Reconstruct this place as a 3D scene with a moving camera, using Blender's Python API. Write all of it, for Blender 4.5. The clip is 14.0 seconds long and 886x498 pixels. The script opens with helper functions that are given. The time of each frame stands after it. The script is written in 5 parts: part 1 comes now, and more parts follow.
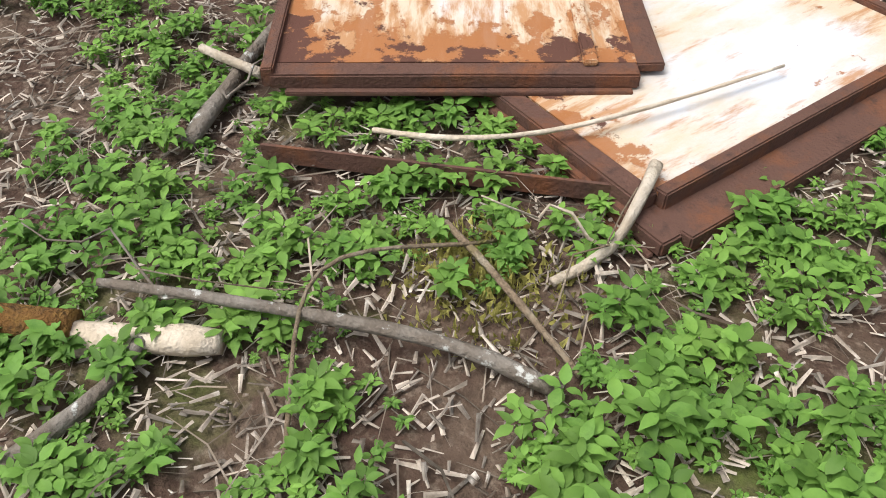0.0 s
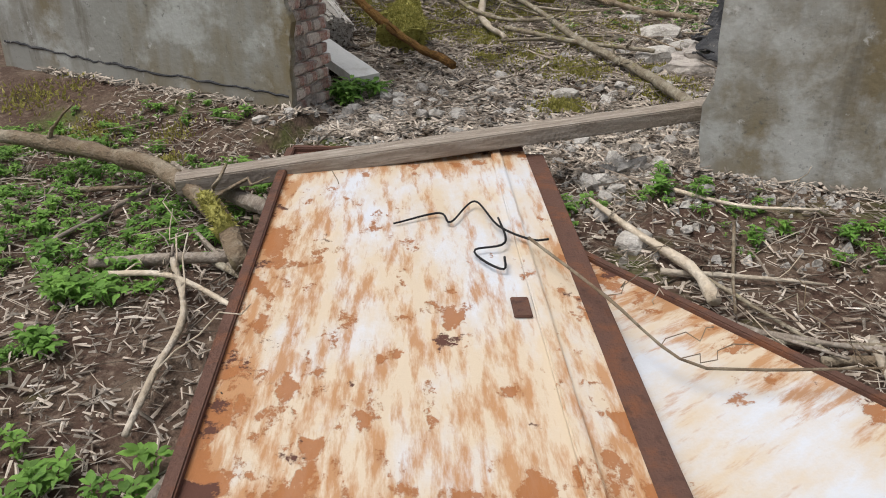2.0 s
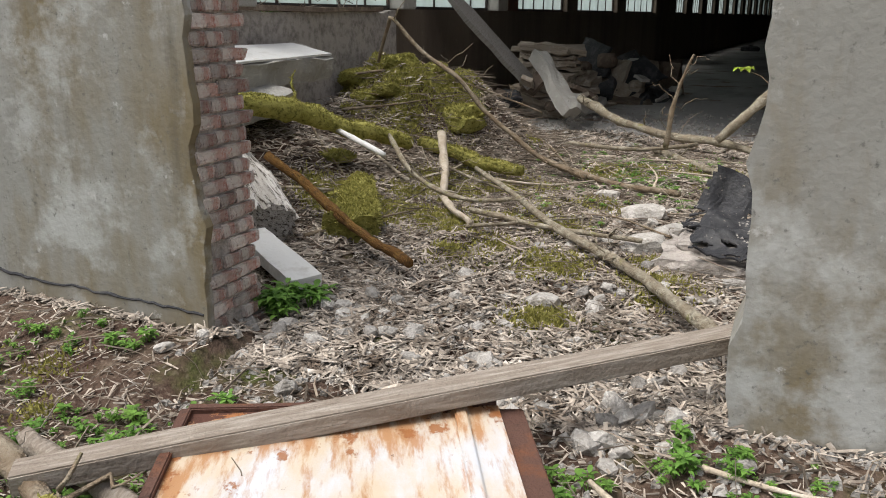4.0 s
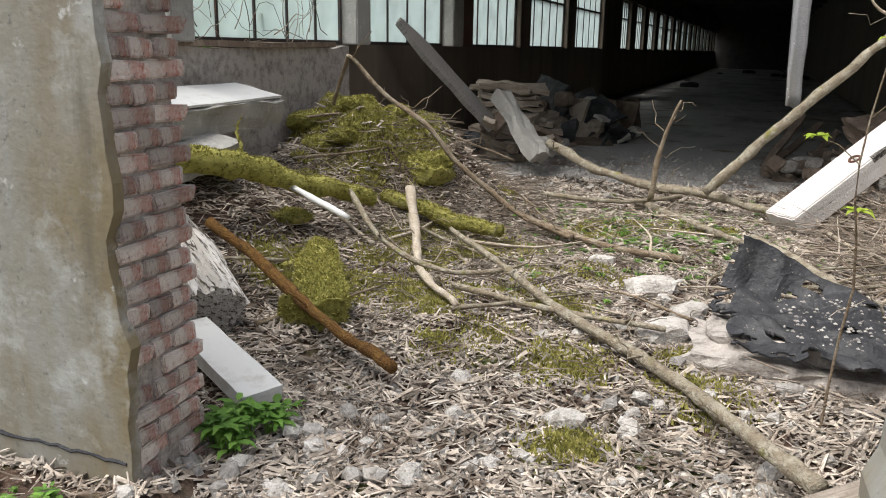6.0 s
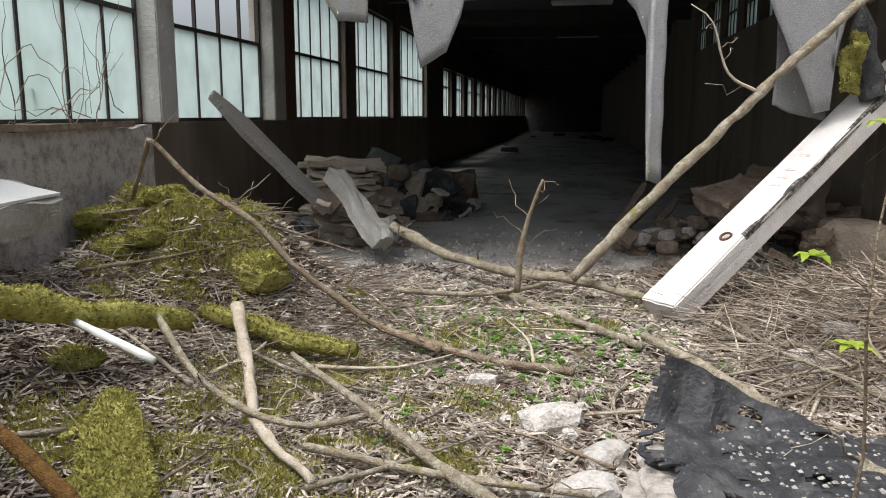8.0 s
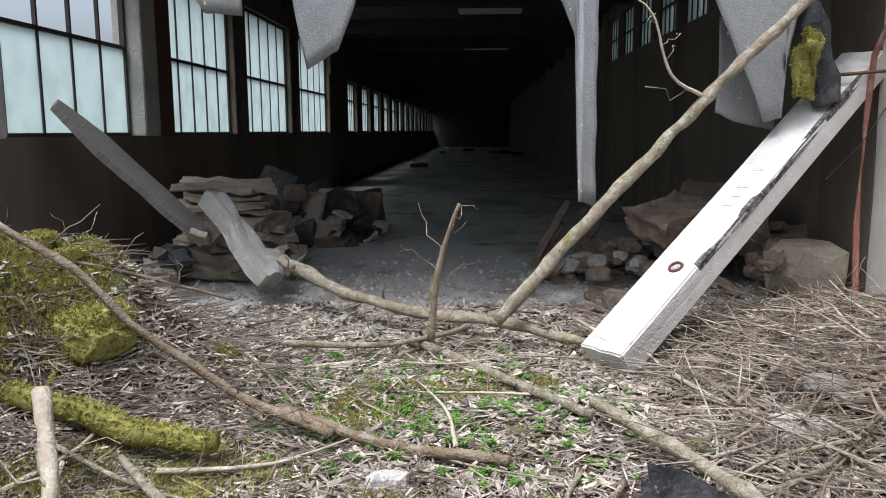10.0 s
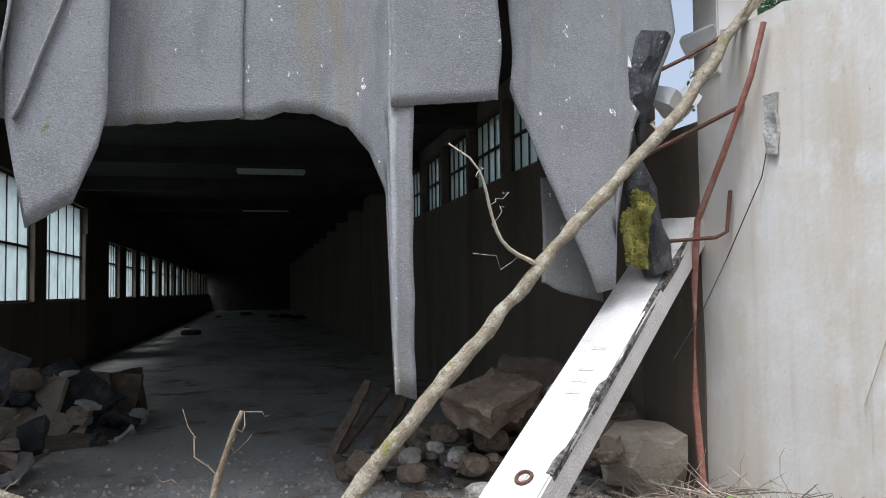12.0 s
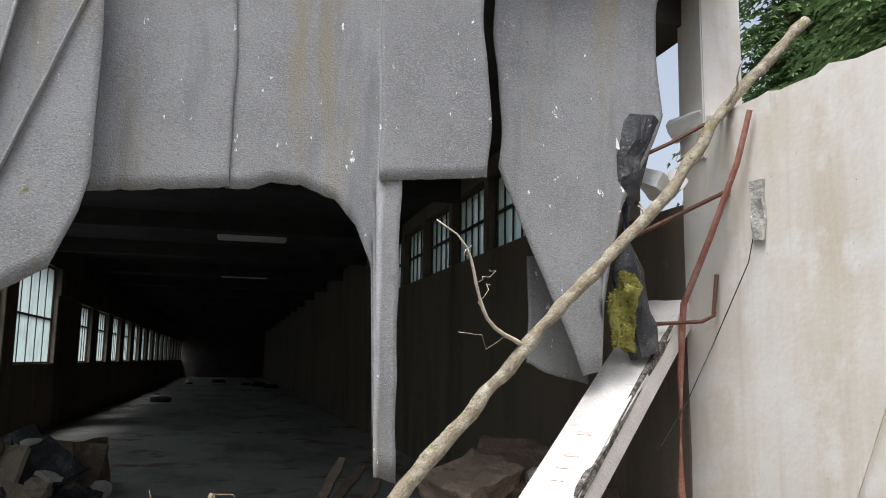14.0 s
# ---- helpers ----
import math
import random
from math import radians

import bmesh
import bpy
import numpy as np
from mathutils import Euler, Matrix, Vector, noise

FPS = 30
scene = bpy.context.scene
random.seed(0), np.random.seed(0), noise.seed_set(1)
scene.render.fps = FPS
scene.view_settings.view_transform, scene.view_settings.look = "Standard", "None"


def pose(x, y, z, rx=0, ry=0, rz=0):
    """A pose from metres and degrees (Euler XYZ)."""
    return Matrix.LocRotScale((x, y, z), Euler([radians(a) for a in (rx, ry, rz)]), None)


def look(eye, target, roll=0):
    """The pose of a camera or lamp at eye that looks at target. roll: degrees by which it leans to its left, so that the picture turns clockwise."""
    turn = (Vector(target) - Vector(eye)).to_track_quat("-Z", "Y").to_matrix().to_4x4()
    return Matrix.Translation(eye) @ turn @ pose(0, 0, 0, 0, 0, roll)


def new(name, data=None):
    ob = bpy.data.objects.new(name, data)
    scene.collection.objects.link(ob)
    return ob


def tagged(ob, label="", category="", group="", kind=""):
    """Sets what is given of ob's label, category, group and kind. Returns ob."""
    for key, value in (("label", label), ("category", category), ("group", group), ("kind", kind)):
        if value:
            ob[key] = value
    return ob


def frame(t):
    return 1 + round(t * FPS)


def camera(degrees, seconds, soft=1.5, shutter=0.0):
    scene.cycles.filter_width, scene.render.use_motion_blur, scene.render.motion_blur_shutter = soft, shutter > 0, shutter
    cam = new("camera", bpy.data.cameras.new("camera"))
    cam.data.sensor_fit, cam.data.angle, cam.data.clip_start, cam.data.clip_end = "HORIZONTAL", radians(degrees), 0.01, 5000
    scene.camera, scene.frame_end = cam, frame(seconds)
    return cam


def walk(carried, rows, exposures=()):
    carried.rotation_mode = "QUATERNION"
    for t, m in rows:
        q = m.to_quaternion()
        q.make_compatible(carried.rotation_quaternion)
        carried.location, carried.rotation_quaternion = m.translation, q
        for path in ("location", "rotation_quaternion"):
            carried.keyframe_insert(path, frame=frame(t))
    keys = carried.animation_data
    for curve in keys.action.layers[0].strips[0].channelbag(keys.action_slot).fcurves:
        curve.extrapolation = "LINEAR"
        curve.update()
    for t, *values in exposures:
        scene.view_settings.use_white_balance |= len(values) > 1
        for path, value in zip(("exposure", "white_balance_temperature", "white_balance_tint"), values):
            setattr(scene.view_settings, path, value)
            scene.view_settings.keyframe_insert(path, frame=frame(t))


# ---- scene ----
cam = camera(58.2, 14.0, soft=1.0)
METRES, EYE, TILT, LEAN, TURN = 7.0, 1.5, 0.0, 0.0, 29.4
ROWS = [
    (0.0, 0.0, 0.0, 0.0, -1.01, -45.1, 1.01),
    (0.5, 0.0066, 0.0477, -0.0029, -1.38, -41.57, 0.61),
    (1.0, 0.01, 0.0769, 0.001, -1.99, -34.66, -0.03),
    (1.5, 0.006, 0.1144, -0.0025, -2.93, -29.28, 0.06),
    (2.0, 0.0036, 0.1367, 0.0006, -3.58, -26.23, -0.02),
    (2.5, 0.0123, 0.1704, 0.0006, -3.97, -22.78, 0.02),
    (3.0, 0.0257, 0.2077, 0.0044, -3.83, -18.85, 0.03),
    (5.5, 0.0028, 0.3908, 0.0231, -9.19, -15.18, -0.26),
    (6.0, 0.0021, 0.4244, 0.0245, -10.46, -14.26, -0.95),
    (6.5, -0.012, 0.4685, 0.0298, -16.5, -13.17, -1.28),
    (7.0, -0.0097, 0.5052, 0.0276, -18.15, -12.36, -0.92),
    (7.5, 0.0039, 0.5523, 0.0367, -21.22, -10.31, -0.44),
    (10.0, 0.1085, 0.7481, 0.0314, -29.75, -8.47, 0.36),
    (10.5, 0.1372, 0.8017, 0.0293, -35.33, -6.7, 0.95),
    (11.0, 0.1702, 0.8441, 0.0327, -35.82, -5.78, 0.84),
    (11.5, 0.1906, 0.876, 0.0393, -34.95, -2.0, 0.41),
    (12.0, 0.2, 0.9089, 0.0439, -45.47, 2.92, 0.78),
    (12.5, 0.2062, 0.9177, 0.0487, -54.18, 5.32, 0.93),
    (13.0, 0.2073, 0.9183, 0.05, -55.63, 6.97, 0.24),
    (13.5, 0.2087, 0.9195, 0.0502, -55.26, 7.69, 0.12),
    (14.0, 0.2048, 0.922, 0.0497, -47.16, 8.05, -0.8),
]
walk(cam, [(t, pose(0, 0, EYE, TILT, LEAN, TURN) @ pose(METRES * x, METRES * y, METRES * z, 90 + pitch, roll, yaw)) for t, x, y, z, yaw, pitch, roll in ROWS],
     exposures=[(0.0, 0.32, 6500, 10), (1.5, -0.1, 6500, 10), (3.0, -0.02, 6500, 10), (5.5, 0.5, 6450, 10), (7.5, 0.52, 6350, 10), (10.0, 0.62, 5900, 10), (11.0, 0.66, 5500, 10), (12.0, 0.62, 5800, 10), (14.0, 0.68, 6200, 10)])

# ---- world and light ----
world = bpy.data.worlds.new("sky")
scene.world = world
world.use_nodes = True
wn = world.node_tree.nodes
sky = wn.new("ShaderNodeTexSky")
sky.sky_type, sky.sun_disc = "NISHITA", False
sky.sun_elevation, sky.sun_rotation = radians(66), radians(224)
sky.air_density, sky.dust_density = 1.0, 6.0
wn["Background"].inputs[1].default_value = 0.15
overcast = wn.new("ShaderNodeHueSaturation")
overcast.inputs["Saturation"].default_value = 0.45
world.node_tree.links.new(sky.outputs[0], overcast.inputs["Color"])
world.node_tree.links.new(overcast.outputs[0], wn["Background"].inputs[0])
sun = new("sun", bpy.data.lights.new("sun", "SUN"))
sun.data.energy, sun.data.angle, sun.data.color = 1.7, radians(34), (1, 0.975, 0.94)
sun.matrix_world = look((0, 0, 30), (7, 7.3, 5))


# ---- materials ----
def material(name, base, rough=0.9, layers=(), bump=0.3, bump_scale=60, metal=0.0, rand=0.0, spec=0.3, translucent=0.0):
    """base colour; layers: (colour, noise scale, low, high, stretch) laid over one another by noise."""
    m = bpy.data.materials.new(name)
    m.use_nodes = True
    t = m.node_tree
    n, link = t.nodes, t.links.new
    p = n["Principled BSDF"]
    p.inputs["Roughness"].default_value = rough
    p.inputs["Metallic"].default_value = metal
    p.inputs["Specular IOR Level"].default_value = spec
    tc = n.new("ShaderNodeTexCoord")
    rgb = n.new("ShaderNodeRGB")
    rgb.outputs[0].default_value = (*base, 1)
    out = rgb.outputs[0]
    for i, (colour, scale, low, high, stretch) in enumerate(layers):
        mp = n.new("ShaderNodeMapping")
        mp.inputs["Scale"].default_value = stretch
        mp.inputs["Location"].default_value = (3.1 * i, 1.7 * i, 0.9 * i)
        link(tc.outputs["Object"], mp.inputs[0])
        ns = n.new("ShaderNodeTexNoise")
        ns.inputs["Scale"].default_value = scale
        ns.inputs["Detail"].default_value = 8
        ns.inputs["Roughness"].default_value = 0.65
        link(mp.outputs[0], ns.inputs["Vector"])
        mr = n.new("ShaderNodeMapRange")
        mr.inputs[1].default_value, mr.inputs[2].default_value = low, high
        link(ns.outputs[0], mr.inputs[0])
        mx = n.new("ShaderNodeMix")
        mx.data_type = "RGBA"
        link(mr.outputs[0], mx.inputs[0])
        link(out, mx.inputs[6])
        mx.inputs[7].default_value = (*colour, 1)
        out = mx.outputs[2]
    if rand:
        oi = n.new("ShaderNodeObjectInfo")
        ge = n.new("ShaderNodeNewGeometry")
        ad = n.new("ShaderNodeMath")
        link(oi.outputs["Random"], ad.inputs[0])
        link(ge.outputs["Random Per Island"], ad.inputs[1])
        fr = n.new("ShaderNodeMath")
        fr.operation = "FRACT"
        link(ad.outputs[0], fr.inputs[0])
        mr = n.new("ShaderNodeMapRange")
        mr.inputs[3].default_value, mr.inputs[4].default_value = 1 - rand, 1 + rand
        link(fr.outputs[0], mr.inputs[0])
        hs = n.new("ShaderNodeHueSaturation")
        link(mr.outputs[0], hs.inputs["Value"])
        link(out, hs.inputs["Color"])
        out = hs.outputs[0]
    link(out, p.inputs["Base Color"])
    if bump:
        nb = n.new("ShaderNodeTexNoise")
        nb.inputs["Scale"].default_value = bump_scale
        nb.inputs["Detail"].default_value = 6
        link(tc.outputs["Object"], nb.inputs["Vector"])
        bp = n.new("ShaderNodeBump")
        bp.inputs["Strength"].default_value = bump
        bp.inputs["Distance"].default_value = 0.02
        link(nb.outputs[0], bp.inputs["Height"])
        link(bp.outputs[0], p.inputs["Normal"])
    if translucent:
        tr = n.new("ShaderNodeBsdfTranslucent")
        link(out, tr.inputs[0])
        ms = n.new("ShaderNodeMixShader")
        ms.inputs[0].default_value = translucent
        link(p.outputs[0], ms.inputs[1])
        link(tr.outputs[0], ms.inputs[2])
        link(ms.outputs[0], n["Material Output"].inputs[0])
    return m


ISO = (1, 1, 1)
UP = (1, 1, 0.15)
SOIL = material("soil", (0.07, 0.042, 0.03), 0.95, [((0.13, 0.095, 0.068), 3, 0.45, 0.7, ISO), ((0.24, 0.19, 0.145), 28, 0.52, 0.75, ISO), ((0.07, 0.09, 0.02), 1.4, 0.56, 0.7, ISO)], 1.0, 35)
PLASTER = material("old_plaster", (0.29, 0.29, 0.265), 0.9, [((0.2, 0.165, 0.1), 1.1, 0.44, 0.6, (1, 1, 0.35)), ((0.42, 0.43, 0.41), 2.6, 0.5, 0.64, ISO), ((0.14, 0.125, 0.095), 4, 0.56, 0.72, UP), ((0.12, 0.12, 0.11), 30, 0.6, 0.75, ISO), ((0.5, 0.5, 0.48), 7, 0.64, 0.7, ISO)], 0.22, 30)
CONCRETE = material("concrete", (0.4, 0.39, 0.36), 0.9, [((0.28, 0.27, 0.24), 2, 0.45, 0.7, ISO), ((0.55, 0.54, 0.5), 8, 0.55, 0.75, ISO), ((0.12, 0.12, 0.1), 22, 0.62, 0.8, ISO)], 0.6, 40, rand=0.15)
PALE_CONCRETE = material("pale_concrete", (0.7, 0.67, 0.62), 0.85, [((0.58, 0.5, 0.39), 1.2, 0.45, 0.7, UP), ((0.75, 0.74, 0.72), 2.5, 0.5, 0.7, ISO), ((0.4, 0.36, 0.28), 7, 0.62, 0.85, UP), ((0.58, 0.52, 0.45), 3, 0.56, 0.75, (1, 1, 0.06)), ((0.3, 0.27, 0.22), 45, 0.66, 0.72, ISO)], 0.1, 25)
# dark brown, with darker upright streaks and paler blotches by noise
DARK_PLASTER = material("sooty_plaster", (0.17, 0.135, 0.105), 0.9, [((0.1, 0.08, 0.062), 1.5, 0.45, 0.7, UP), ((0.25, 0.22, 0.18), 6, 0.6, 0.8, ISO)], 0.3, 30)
# near-black for roof and beams; on the end wall it paints in shade
NEAR_BLACK = material("sooty_ceiling", (0.06, 0.055, 0.05), 0.95, [((0.03, 0.03, 0.03), 1.5, 0.4, 0.7, ISO)], 0.3, 20)
FLOOR = material("dusty_floor", (0.44, 0.43, 0.41), 0.7, [((0.2, 0.185, 0.17), 0.6, 0.48, 0.66, (1, 0.5, 1)), ((0.2, 0.13, 0.08), 1.3, 0.56, 0.66, ISO), ((0.52, 0.51, 0.49), 4, 0.55, 0.75, ISO), ((0.04, 0.04, 0.04), 14, 0.6, 0.75, ISO)], 0.4, 30)
BRICK = material("old_brick", (0.42, 0.28, 0.24), 0.95, [((0.52, 0.47, 0.43), 7, 0.42, 0.54, ISO), ((0.34, 0.1, 0.07), 9, 0.58, 0.66, ISO), ((0.14, 0.11, 0.1), 16, 0.6, 0.7, ISO)], 1.0, 45, rand=0.35)
MORTAR = material("mortar", (0.46, 0.42, 0.38), 0.95, [((0.2, 0.18, 0.16), 12, 0.45, 0.7, ISO)], 0.9, 45)
RUST = material("rusted_steel", (0.11, 0.058, 0.043), 0.85, [((0.2, 0.075, 0.03), 6, 0.5, 0.75, ISO), ((0.05, 0.03, 0.025), 20, 0.55, 0.75, ISO)], 0.4, 80)
WOOD = material("grey_timber", (0.25, 0.21, 0.17), 0.9, [((0.42, 0.38, 0.33), 9, 0.45, 0.7, (6, 0.5, 6)), ((0.12, 0.09, 0.07), 14, 0.58, 0.75, (6, 0.4, 6))], 0.5, 60)
PALE_WOOD = material("bleached_wood", (0.45, 0.38, 0.29), 0.9, [((0.62, 0.56, 0.47), 9, 0.45, 0.7, ISO), ((0.2, 0.15, 0.1), 12, 0.6, 0.75, ISO)], 0.6, 60, rand=0.2)
BARK = material("bark", (0.2, 0.15, 0.1), 0.95, [((0.33, 0.29, 0.22), 9, 0.45, 0.7, ISO), ((0.1, 0.075, 0.05), 22, 0.55, 0.75, ISO), ((0.16, 0.15, 0.04), 5, 0.6, 0.75, ISO)], 0.8, 70, rand=0.15)
MOSS = material("moss", (0.33, 0.31, 0.085), 1.0, [((0.55, 0.52, 0.17), 9, 0.45, 0.7, ISO), ((0.06, 0.06, 0.015), 30, 0.5, 0.7, ISO)], 0.5, 120, rand=0.2, translucent=0.3)
FELT = material("roofing_felt", (0.27, 0.27, 0.27), 0.85, [((0.19, 0.19, 0.19), 1.4, 0.4, 0.65, ISO), ((0.31, 0.31, 0.315), 130, 0.48, 0.62, (0.5, 0.5, 1)), ((0.175, 0.175, 0.18), 110, 0.54, 0.68, (0.5, 0.5, 1)), ((0.25, 0.215, 0.14), 2.6, 0.55, 0.72, UP), ((0.16, 0.165, 0.17), 3, 0.55, 0.75, UP), ((0.17, 0.15, 0.06), 6, 0.66, 0.72, ISO), ((0.8, 0.8, 0.78), 15, 0.665, 0.68, (1, 1, 0.5))], 0.45, 110)
TAR = material("black_tar_felt", (0.035, 0.036, 0.04), 0.6, [((0.1, 0.1, 0.1), 6, 0.5, 0.7, ISO), ((0.3, 0.27, 0.23), 40, 0.62, 0.68, ISO)], 0.5, 40)
WHITE_PAINT = material("white_paint", (0.7, 0.7, 0.68), 0.6, [((0.5, 0.48, 0.44), 6, 0.55, 0.75, ISO)], 0.2, 30)
LEAF = material("leaf", (0.12, 0.25, 0.045), 0.6, [((0.2, 0.36, 0.07), 4, 0.4, 0.65, ISO), ((0.05, 0.13, 0.025), 9, 0.55, 0.75, ISO)], 0, rand=0.35, translucent=0.35)
CONIFER = material("conifer", (0.1, 0.165, 0.065), 0.8, [((0.15, 0.22, 0.085), 1.5, 0.45, 0.65, ISO)], 0, rand=0.35, translucent=0.35)
CHIP = material("wood_litter", (0.38, 0.33, 0.275), 0.95, [((0.13, 0.1, 0.075), 5, 0.48, 0.62, ISO), ((0.62, 0.58, 0.52), 13, 0.55, 0.7, ISO)], 0, rand=0.6)
TWIG = material("dry_twig", (0.19, 0.155, 0.12), 0.95, [((0.36, 0.315, 0.26), 6, 0.48, 0.66, ISO), ((0.12, 0.085, 0.06), 3, 0.55, 0.68, ISO)], 0, rand=0.5)
STEEL = material("dark_steel", (0.05, 0.045, 0.042), 0.7, [((0.12, 0.06, 0.035), 8, 0.55, 0.7, ISO)], 0.2, 60)
RED_STEEL = material("red_rust_pipe", (0.28, 0.12, 0.09), 0.85, [((0.36, 0.22, 0.18), 8, 0.5, 0.7, ISO), ((0.12, 0.06, 0.05), 16, 0.58, 0.75, ISO)], 0.4, 60)
OLD_LOG = material("cracked_log", (0.5, 0.47, 0.43), 0.9, [((0.66, 0.64, 0.61), 5, 0.45, 0.6, (4, 4, 0.5)), ((0.08, 0.065, 0.05), 9, 0.53, 0.6, (5, 5, 0.35)), ((0.2, 0.17, 0.14), 20, 0.55, 0.65, (4, 4, 0.3))], 0.8, 40)
GREY_PLANK = material("grey_plank", (0.38, 0.36, 0.33), 0.9, [((0.24, 0.22, 0.2), 8, 0.45, 0.7, (5, 5, 0.5))], 0.5, 50)
PALE_BALE = material("pale_bale", (0.36, 0.31, 0.25), 0.95, [((0.2, 0.16, 0.12), 3, 0.5, 0.7, (1, 1, 6)), ((0.5, 0.46, 0.4), 9, 0.55, 0.75, ISO)], 0.8, 30)
BROWN_RUBBLE = material("brown_rubble", (0.17, 0.13, 0.1), 0.95, [((0.28, 0.23, 0.18), 5, 0.5, 0.7, ISO), ((0.08, 0.06, 0.045), 12, 0.55, 0.75, ISO)], 0.8, 30, rand=0.25)
STONE = material("broken_mortar", (0.42, 0.4, 0.37), 0.95, [((0.26, 0.24, 0.21), 14, 0.45, 0.65, ISO), ((0.6, 0.59, 0.56), 22, 0.55, 0.75, ISO)], 0.8, 60, rand=0.3)
LINTEL = material("lintel_concrete", (0.64, 0.61, 0.58), 0.9, [((0.74, 0.72, 0.7), 5, 0.45, 0.7, ISO), ((0.4, 0.36, 0.32), 14, 0.6, 0.75, ISO), ((0.3, 0.29, 0.26), 60, 0.62, 0.75, ISO)], 0.5, 60)
GRAVEL_EDGE = material("gravelly_break", (0.2, 0.19, 0.17), 0.95, [((0.06, 0.055, 0.05), 18, 0.42, 0.55, ISO), ((0.5, 0.48, 0.45), 30, 0.58, 0.68, ISO)], 1.0, 60)
FADED = material("faded_red_mark", (0.56, 0.42, 0.38), 0.9, [((0.64, 0.61, 0.58), 25, 0.45, 0.55, ISO)], 0.3, 60)
TRUNK = material("grey_bark", (0.25, 0.21, 0.15), 0.95, [((0.4, 0.37, 0.29), 12, 0.45, 0.65, ISO), ((0.11, 0.085, 0.06), 26, 0.55, 0.72, ISO), ((0.2, 0.19, 0.05), 7, 0.6, 0.7, ISO)], 0.8, 70, rand=0.15)
LICHEN_BARK = material("lichen_bark", (0.15, 0.125, 0.1), 0.9, [((0.25, 0.23, 0.2), 9, 0.45, 0.7, ISO), ((0.5, 0.51, 0.48), 20, 0.6, 0.66, ISO)], 0.6, 70)
ORANGE_MOSS = material("orange_moss", (0.17, 0.085, 0.025), 1.0, [((0.26, 0.15, 0.04), 12, 0.45, 0.7, ISO), ((0.07, 0.04, 0.02), 26, 0.5, 0.7, ISO)], 1.0, 110)
YOUNG_LEAF = material("young_leaf", (0.3, 0.42, 0.04), 0.6, [((0.42, 0.5, 0.08), 8, 0.4, 0.65, ISO)], 0, rand=0.2, translucent=0.4)
WIRE = material("black_wire", (0.02, 0.02, 0.022), 0.5, metal=0.5, bump=0)


def painted_sheet(name, rusty, half, length):
    """White painted steel; rust runs along it and eats in from its edges."""
    m = bpy.data.materials.new(name)
    m.use_nodes = True
    n, link = m.node_tree.nodes, m.node_tree.links.new
    p = n["Principled BSDF"]
    p.inputs["Specular IOR Level"].default_value = 0.3
    tc = n.new("ShaderNodeTexCoord")
    sp = n.new("ShaderNodeSeparateXYZ")
    link(tc.outputs["Object"], sp.inputs[0])

    def calc(op, a, b=0.0):
        q = n.new("ShaderNodeMath")
        q.operation = op
        for k, v in enumerate((a, b)):
            if isinstance(v, (int, float)):
                q.inputs[k].default_value = v
            else:
                link(v, q.inputs[k])
        return q.outputs[0]

    def remap(v, a, b, c, d):
        q = n.new("ShaderNodeMapRange")
        for k, w in enumerate((a, b, c, d)):
            q.inputs[k + 1].default_value = w
        link(v, q.inputs[0])
        return q.outputs[0]

    def grain(scale, stretch, shift, detail=9):
        mp = n.new("ShaderNodeMapping")
        mp.inputs["Scale"].default_value = stretch
        mp.inputs["Location"].default_value = (shift, shift * 1.7, 0)
        link(tc.outputs["Object"], mp.inputs[0])
        q = n.new("ShaderNodeTexNoise")
        q.inputs["Scale"].default_value, q.inputs["Detail"].default_value, q.inputs["Roughness"].default_value = scale, detail, 0.68
        link(mp.outputs[0], q.inputs["Vector"])
        return q.outputs[0]

    def over(under, colour, fac):
        q = n.new("ShaderNodeMix")
        q.data_type = "RGBA"
        link(fac, q.inputs[0])
        if isinstance(under, tuple):
            q.inputs[6].default_value = (*under, 1)
        else:
            link(under, q.inputs[6])
        q.inputs[7].default_value = (*colour, 1)
        return q.outputs[2]

    side = remap(calc("ABSOLUTE", sp.outputs[0]), half * 0.7, half, 0.0, 0.11)
    foot = remap(sp.outputs[1], 0.0, 0.3, 0.15, 0.0)
    head = remap(sp.outputs[1], length - 0.4, length, 0.0, 0.19)
    low = remap(sp.outputs[1], 0.2, length * 0.75, 0.035, -0.03)
    edge = calc("ADD", calc("MAXIMUM", calc("MAXIMUM", side, foot), head), low)
    edge = calc("ADD", calc("ADD", edge, rusty), remap(sp.outputs[0], -half, half, 0.045, -0.045))
    cream = remap(calc("ADD", grain(2.2, (1.6, 0.6, 1), 1.0), edge), 0.4, 0.6, 0, 0.9)
    runs = remap(calc("ADD", grain(13, (1.5, 0.28, 1), 2.0, 12), edge), 0.53, 0.665, 0, 0.85)
    patch = remap(calc("ADD", grain(6.5, (1.2, 0.8, 1), 3.0, 14), edge), 0.625, 0.66, 0, 0.9)
    bare = remap(calc("ADD", grain(5, (1, 1, 1), 4.0, 12), edge), 0.7, 0.73, 0, 1)
    spots = remap(grain(34, (1, 1, 1), 5.0), 0.69, 0.73, 0, 0.8)
    c = over((0.6, 0.625, 0.67), (0.6, 0.49, 0.35), cream)
    c = over(c, (0.42, 0.2, 0.075), runs)
    c = over(c, (0.33, 0.13, 0.045), patch)
    c = over(c, (0.1, 0.045, 0.032), bare)
    c = over(c, (0.12, 0.06, 0.04), spots)
    link(c, p.inputs["Base Color"])
    link(remap(bare, 0, 1, 0.5, 0.9), p.inputs["Roughness"])
    bp = n.new("ShaderNodeBump")
    bp.inputs["Strength"].default_value, bp.inputs["Distance"].default_value = 0.5, 0.004
